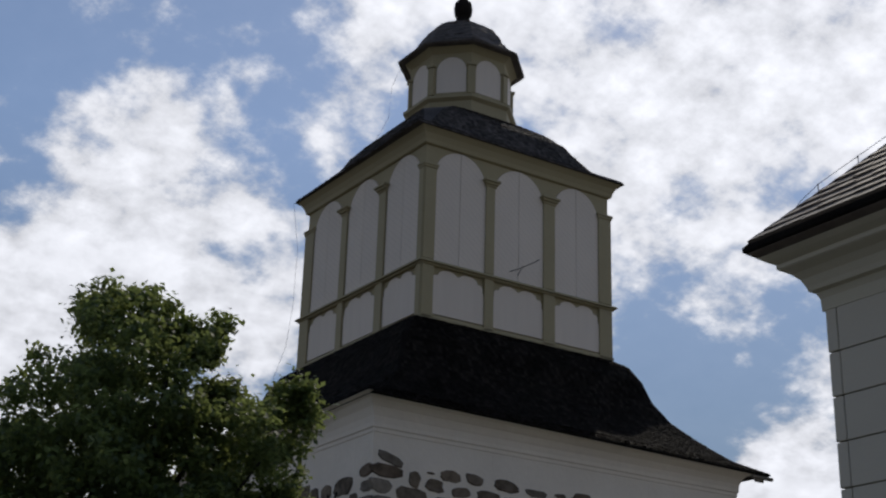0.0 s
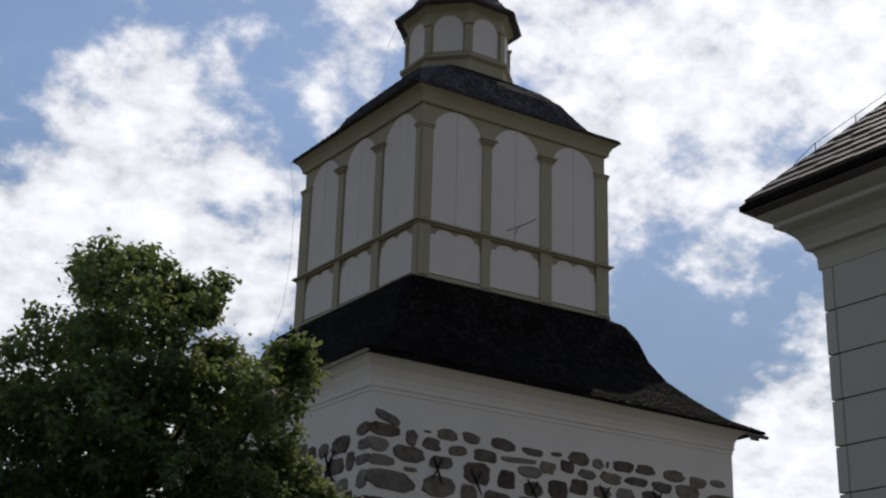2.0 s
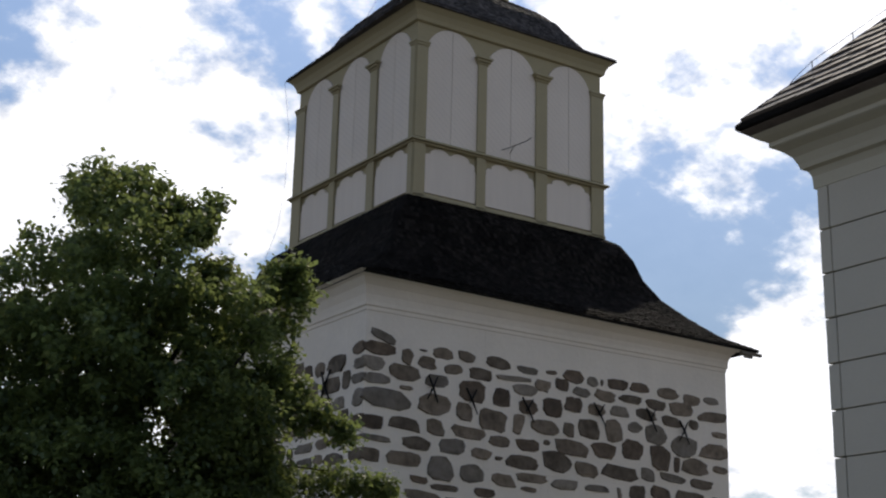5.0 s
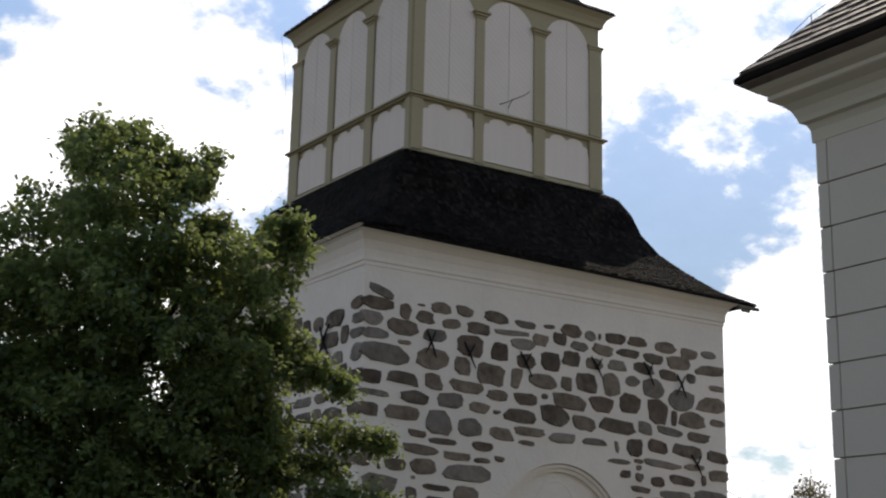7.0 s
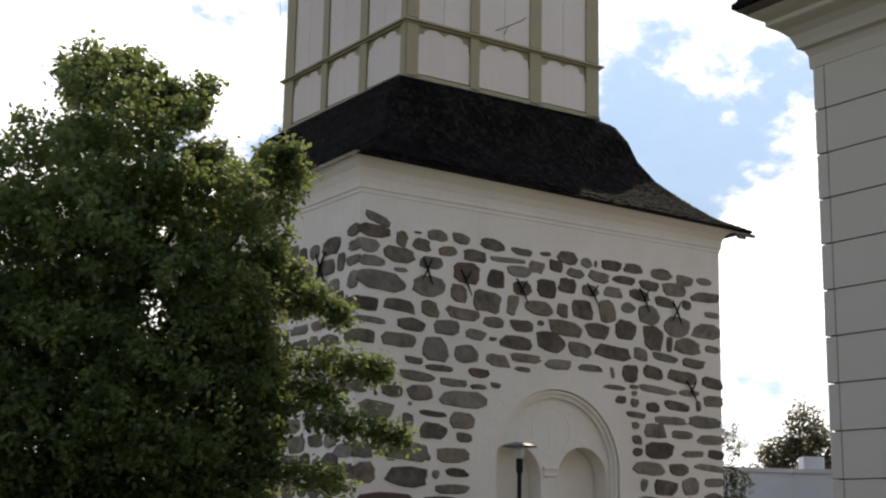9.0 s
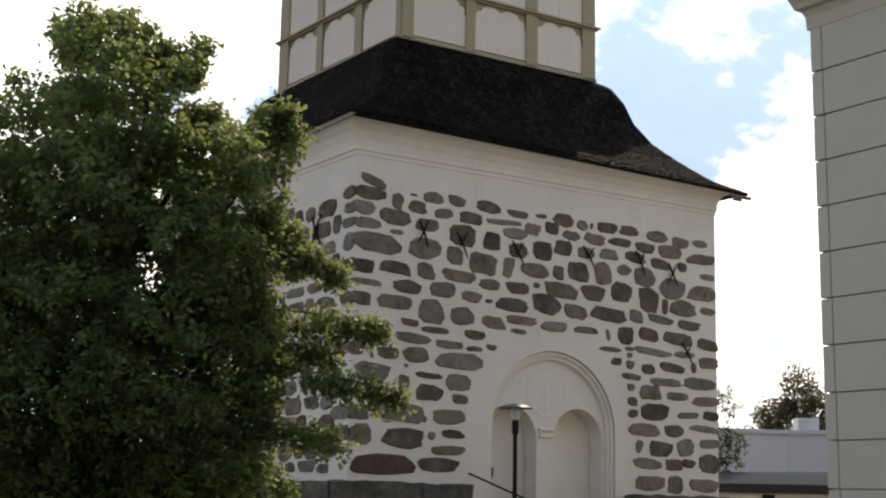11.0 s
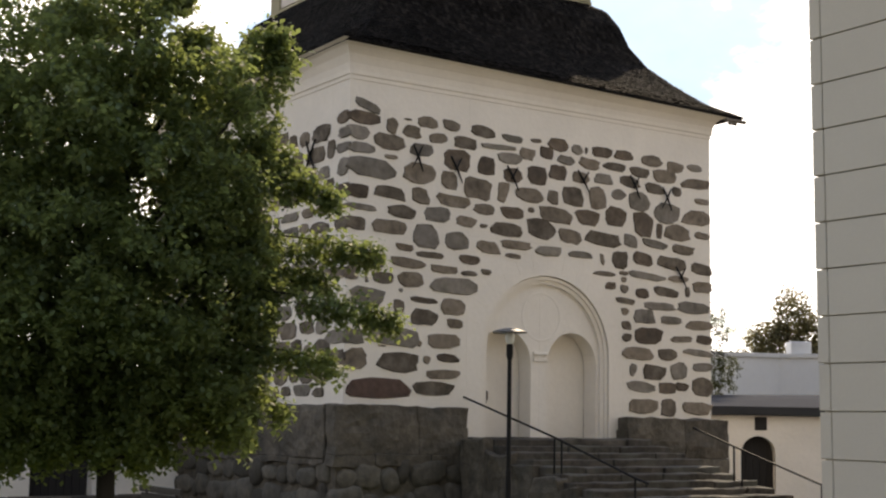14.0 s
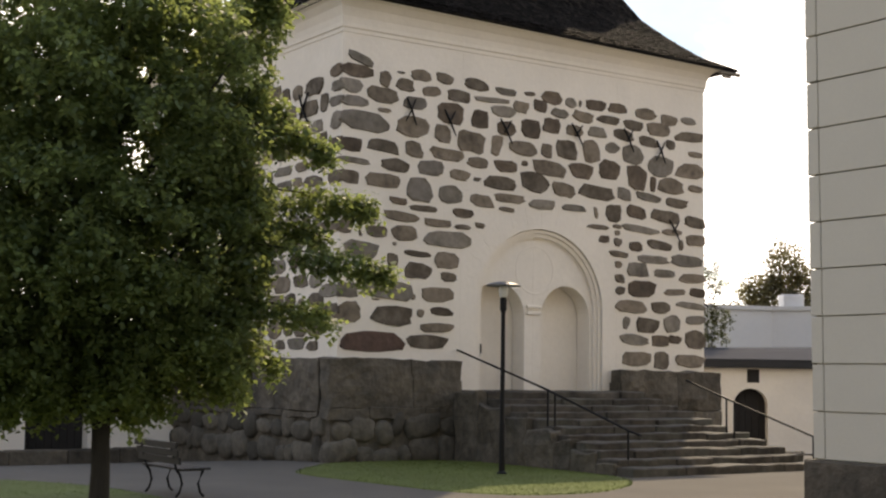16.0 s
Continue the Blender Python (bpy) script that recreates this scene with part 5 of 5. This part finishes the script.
    lay([(0.55, 6.81, 1.15, 0.38, "s"), (1.73, 6.81, 0.78, 0.42, "s"), (2.49, 6.76, 0.39, 0.36, "s"), (3.24, 6.66, 0.72, 0.46, "s"), (3.92, 6.65, 0.28, 0.41, "s"), (4.65, 6.66, 0.74, 0.32, "s"), (5.31, 6.68, 0.31, 0.33, "s"), (5.9, 6.76, 0.59, 0.43, "s"), (6.62, 6.8, 0.47, 0.46, "s"), (7.18, 6.42, 0.64, 0.4, "d"), (8.78, 6.65, 0.77, 0.42, "g"), (9.74, 6.62, 0.85, 0.35, "s")])
    lay([(0.25, 6.3, 0.47, 0.31, "s"), (1.01, 6.34, 0.72, 0.26, "s"), (1.76, 6.35, 0.43, 0.29, "s"), (2.6, 6.32, 0.82, 0.25, "s"), (3.41, 6.22, 0.53, 0.22, "s"), (4.2, 6.21, 0.6, 0.27, "s"), (4.7, 6.33, 0.17, 0.11, "s"), (5.38, 6.28, 0.91, 0.38, "s"), (6.33, 6.31, 0.69, 0.32, "s"), (8.03, 6.3, 0.6, 0.5, "d"), (9.1, 6.2, 0.77, 0.35, "s"), (9.92, 6.2, 0.47, 0.16, "s")])
    lay([(0.36, 5.97, 0.67, 0.13, "g"), (1.31, 5.96, 0.68, 0.25, "s"), (2.2, 5.99, 0.63, 0.31, "g"), (2.94, 5.9, 0.5, 0.2, "s"), (3.4, 5.85, 0.2, 0.08, "s"), (4.02, 5.83, 0.83, 0.28, "s"), (4.99, 5.93, 0.77, 0.45, "s"), (5.83, 5.83, 0.62, 0.3, "s"), (6.79, 5.85, 1, 0.34, "s"), (7.62, 5.89, 0.4, 0.27, "g"), (8.39, 5.87, 0.79, 0.17, "g"), (8.53, 6.19, 0.18, 0.35, "d")])
    lay([(0.25, 5.63, 0.37, 0.26, "s"), (1.02, 5.62, 0.82, 0.26, "s"), (1.92, 5.5, 0.64, 0.45, "g"), (2.7, 5.47, 0.59, 0.35, "g"), (3.52, 5.39, 0.57, 0.26, "s"), (4.29, 5.51, 0.79, 0.17, "s"), (5.19, 5.44, 0.69, 0.19, "s"), (6.11, 5.44, 0.66, 0.15, "s"), (7.3, 5.41, 0.45, 0.37, "s"), (7.99, 5.49, 0.55, 0.29, "s"), (8.91, 5.45, 0.88, 0.31, "s"), (9.29, 5.8, 0.68, 0.22, "s")])
    lay([(1.4, 5.22, 0.42, 0.14, "s"), (2.03, 5.11, 0.7, 0.11, "s"), (3.04, 5.09, 0.55, 0.19, "s"), (4.21, 5.26, 0.42, 0.1, "s"), (6.77, 5.38, 0.12, 0.25, "s"), (6.84, 5.06, 0.61, 0.11, "s"), (7.42, 4.96, 0.17, 0.11, "s"), (7.42, 5.11, 0.28, 0.08, "s"), (8.12, 5.09, 1.1, 0.18, "s"), (9.14, 5.09, 0.64, 0.12, "s"), (9.89, 5.38, 0.64, 0.28, "s"), (9.92, 4.94, 0.62, 0.27, "s")])
    lay([(0.02, 4.62, 0.54, 0.27, "s"), (0.52, 4.84, 0.75, 0.14, "g"), (0.88, 4.55, 0.49, 0.22, "s"), (1.48, 4.9, 0.84, 0.19, "s"), (2.4, 4.83, 0.68, 0.14, "s"), (3.04, 4.79, 0.4, 0.11, "s"), (3.49, 4.85, 0.26, 0.11, "s"), (7.02, 4.79, 0.31, 0.16, "s"), (7.44, 4.74, 0.24, 0.18, "s"), (7.99, 4.68, 0.41, 0.23, "d"), (8.74, 4.75, 0.74, 0.22, "s"), (9.43, 4.8, 0.15, 0.23, "s")])
    lay([(0.49, 4.49, 0.08, 0.12, "s"), (0.52, 4.14, 0.78, 0.34, "g"), (1.32, 4.32, 0.11, 0.07, "s"), (1.56, 4.55, 0.63, 0.28, "s"), (1.9, 4.14, 0.68, 0.12, "s"), (2.66, 4.5, 1.16, 0.3, "g"), (7.46, 4.22, 0.22, 0.14, "s"), (7.48, 4.47, 0.57, 0.13, "s"), (8.04, 4.14, 0.62, 0.35, "s"), (8.51, 4.4, 0.95, 0.18, "g"), (8.91, 4.09, 0.65, 0.18, "g"), (9.64, 4.42, 1.02, 0.25, "g")])
    lay([(1.17, 3.35, 1.15, 0.34, "g"), (1.28, 3.97, 0.26, 0.24, "s"), (1.9, 3.79, 0.64, 0.33, "s"), (2.64, 4.05, 0.6, 0.34, "s"), (2.7, 3.69, 0.41, 0.18, "s"), (7.5, 3.9, 0.29, 0.2, "s"), (7.52, 3.62, 0.29, 0.16, "s"), (8.17, 3.69, 0.83, 0.37, "d"), (9.23, 3.66, 0.64, 0.15, "s"), (9.76, 3.36, 0.97, 0.14, "g"), (9.82, 4.01, 0.82, 0.23, "s"), (9.98, 3.67, 0.49, 0.21, "d")])
    lay([(0.23, 3.31, 0.42, 0.31, "g"), (0.28, 2.88, 0.49, 0.36, "s"), (0.89, 3.15, 0.19, 0.03, "s"), (1.8, 3.24, 0.11, 0.11, "s"), (1.99, 2.9, 0.17, 0.15, "s"), (2.41, 3.31, 0.82, 0.26, "s"), (2.52, 2.96, 0.59, 0.16, "s"), (7.7, 2.88, 0.21, 0.25, "s"), (7.86, 3.26, 0.91, 0.27, "s"), (8.79, 3.28, 0.61, 0.24, "s"), (9.14, 2.9, 0.49, 0.4, "g"), (9.93, 3.02, 0.64, 0.18, "g")])
    lay([(0.84, 2.28, 1.44, 0.41, "r"), (1.3, 2.83, 0.94, 0.36, "s"), (2.18, 2.3, 1.02, 0.25, "s"), (2.4, 2.61, 0.86, 0.2, "s"), (7.96, 2.5, 0.86, 0.23, "g"), (8.02, 2.06, 0.86, 0.32, "s"), (8.36, 2.84, 0.68, 0.32, "s"), (8.78, 2.49, 0.56, 0.24, "d"), (8.8, 2.03, 0.45, 0.38, "s"), (9.24, 2.53, 0.4, 0.2, "d"), (9.74, 2.03, 0.89, 0.27, "s"), (9.91, 2.55, 0.67, 0.38, "s")])
    # rough boulders built into the plinth's foot
    plinth = next(o for o in tower.children if o.name.startswith("plinth"))
    for zc, h0, shift in ((0.02, 0.56, 0.0), (0.53, 0.5, 0.3)):
        for along, last in (("y", TD), ("x", 2.5)):
            q = -0.42 + shift * (0.6 if along == "x" else 1.0)
            while q < last:
                w = rnd.choice((0.26, 0.4, 0.52, 0.66, 0.8)) * rnd.uniform(0.85, 1.15)
                me = boulder_mesh(w * 1.12, h0 * rnd.uniform(0.7, 1.2), rnd, rnd.uniform(0.05, 0.11))
                me.materials.append(BOULDER)
                ob = new("boulder", me)
                ob.parent = plinth
                z = zc + rnd.uniform(-0.09, 0.09)
                if along == "y":
                    ob.matrix_basis = Matrix.Translation((-0.32, q + w / 2, z)) @ Matrix.Rotation(radians(-90), 4, "Z")
                else:
                    ob.matrix_basis = Matrix.Translation((q + w / 2, -0.32, z)) @ Matrix.Rotation(radians(rnd.uniform(-14, 14)), 4, "Y")
                q += w
    # the side wall, laid in rough courses
    z = 2.05
    while z < 7.95:
        h = rnd.uniform(0.24, 0.46)
        y = 0.55 + rnd.uniform(0, 0.25)
        while y < TD - 0.3:
            w = rnd.uniform(0.25, 0.8)
            hh = h * rnd.uniform(0.6, 0.95)
            one(stone_mesh(w, hh, rnd), rnd.choice("ssssgd"), side, Matrix.Translation((0, y + w / 2, z + h / 2 + rnd.uniform(-0.06, 0.06))) @ Matrix.Rotation(radians(-90), 4, "Z"))
            y += w + rnd.uniform(0.08, 0.2)
        z += h + 0.05


build_fieldstones()
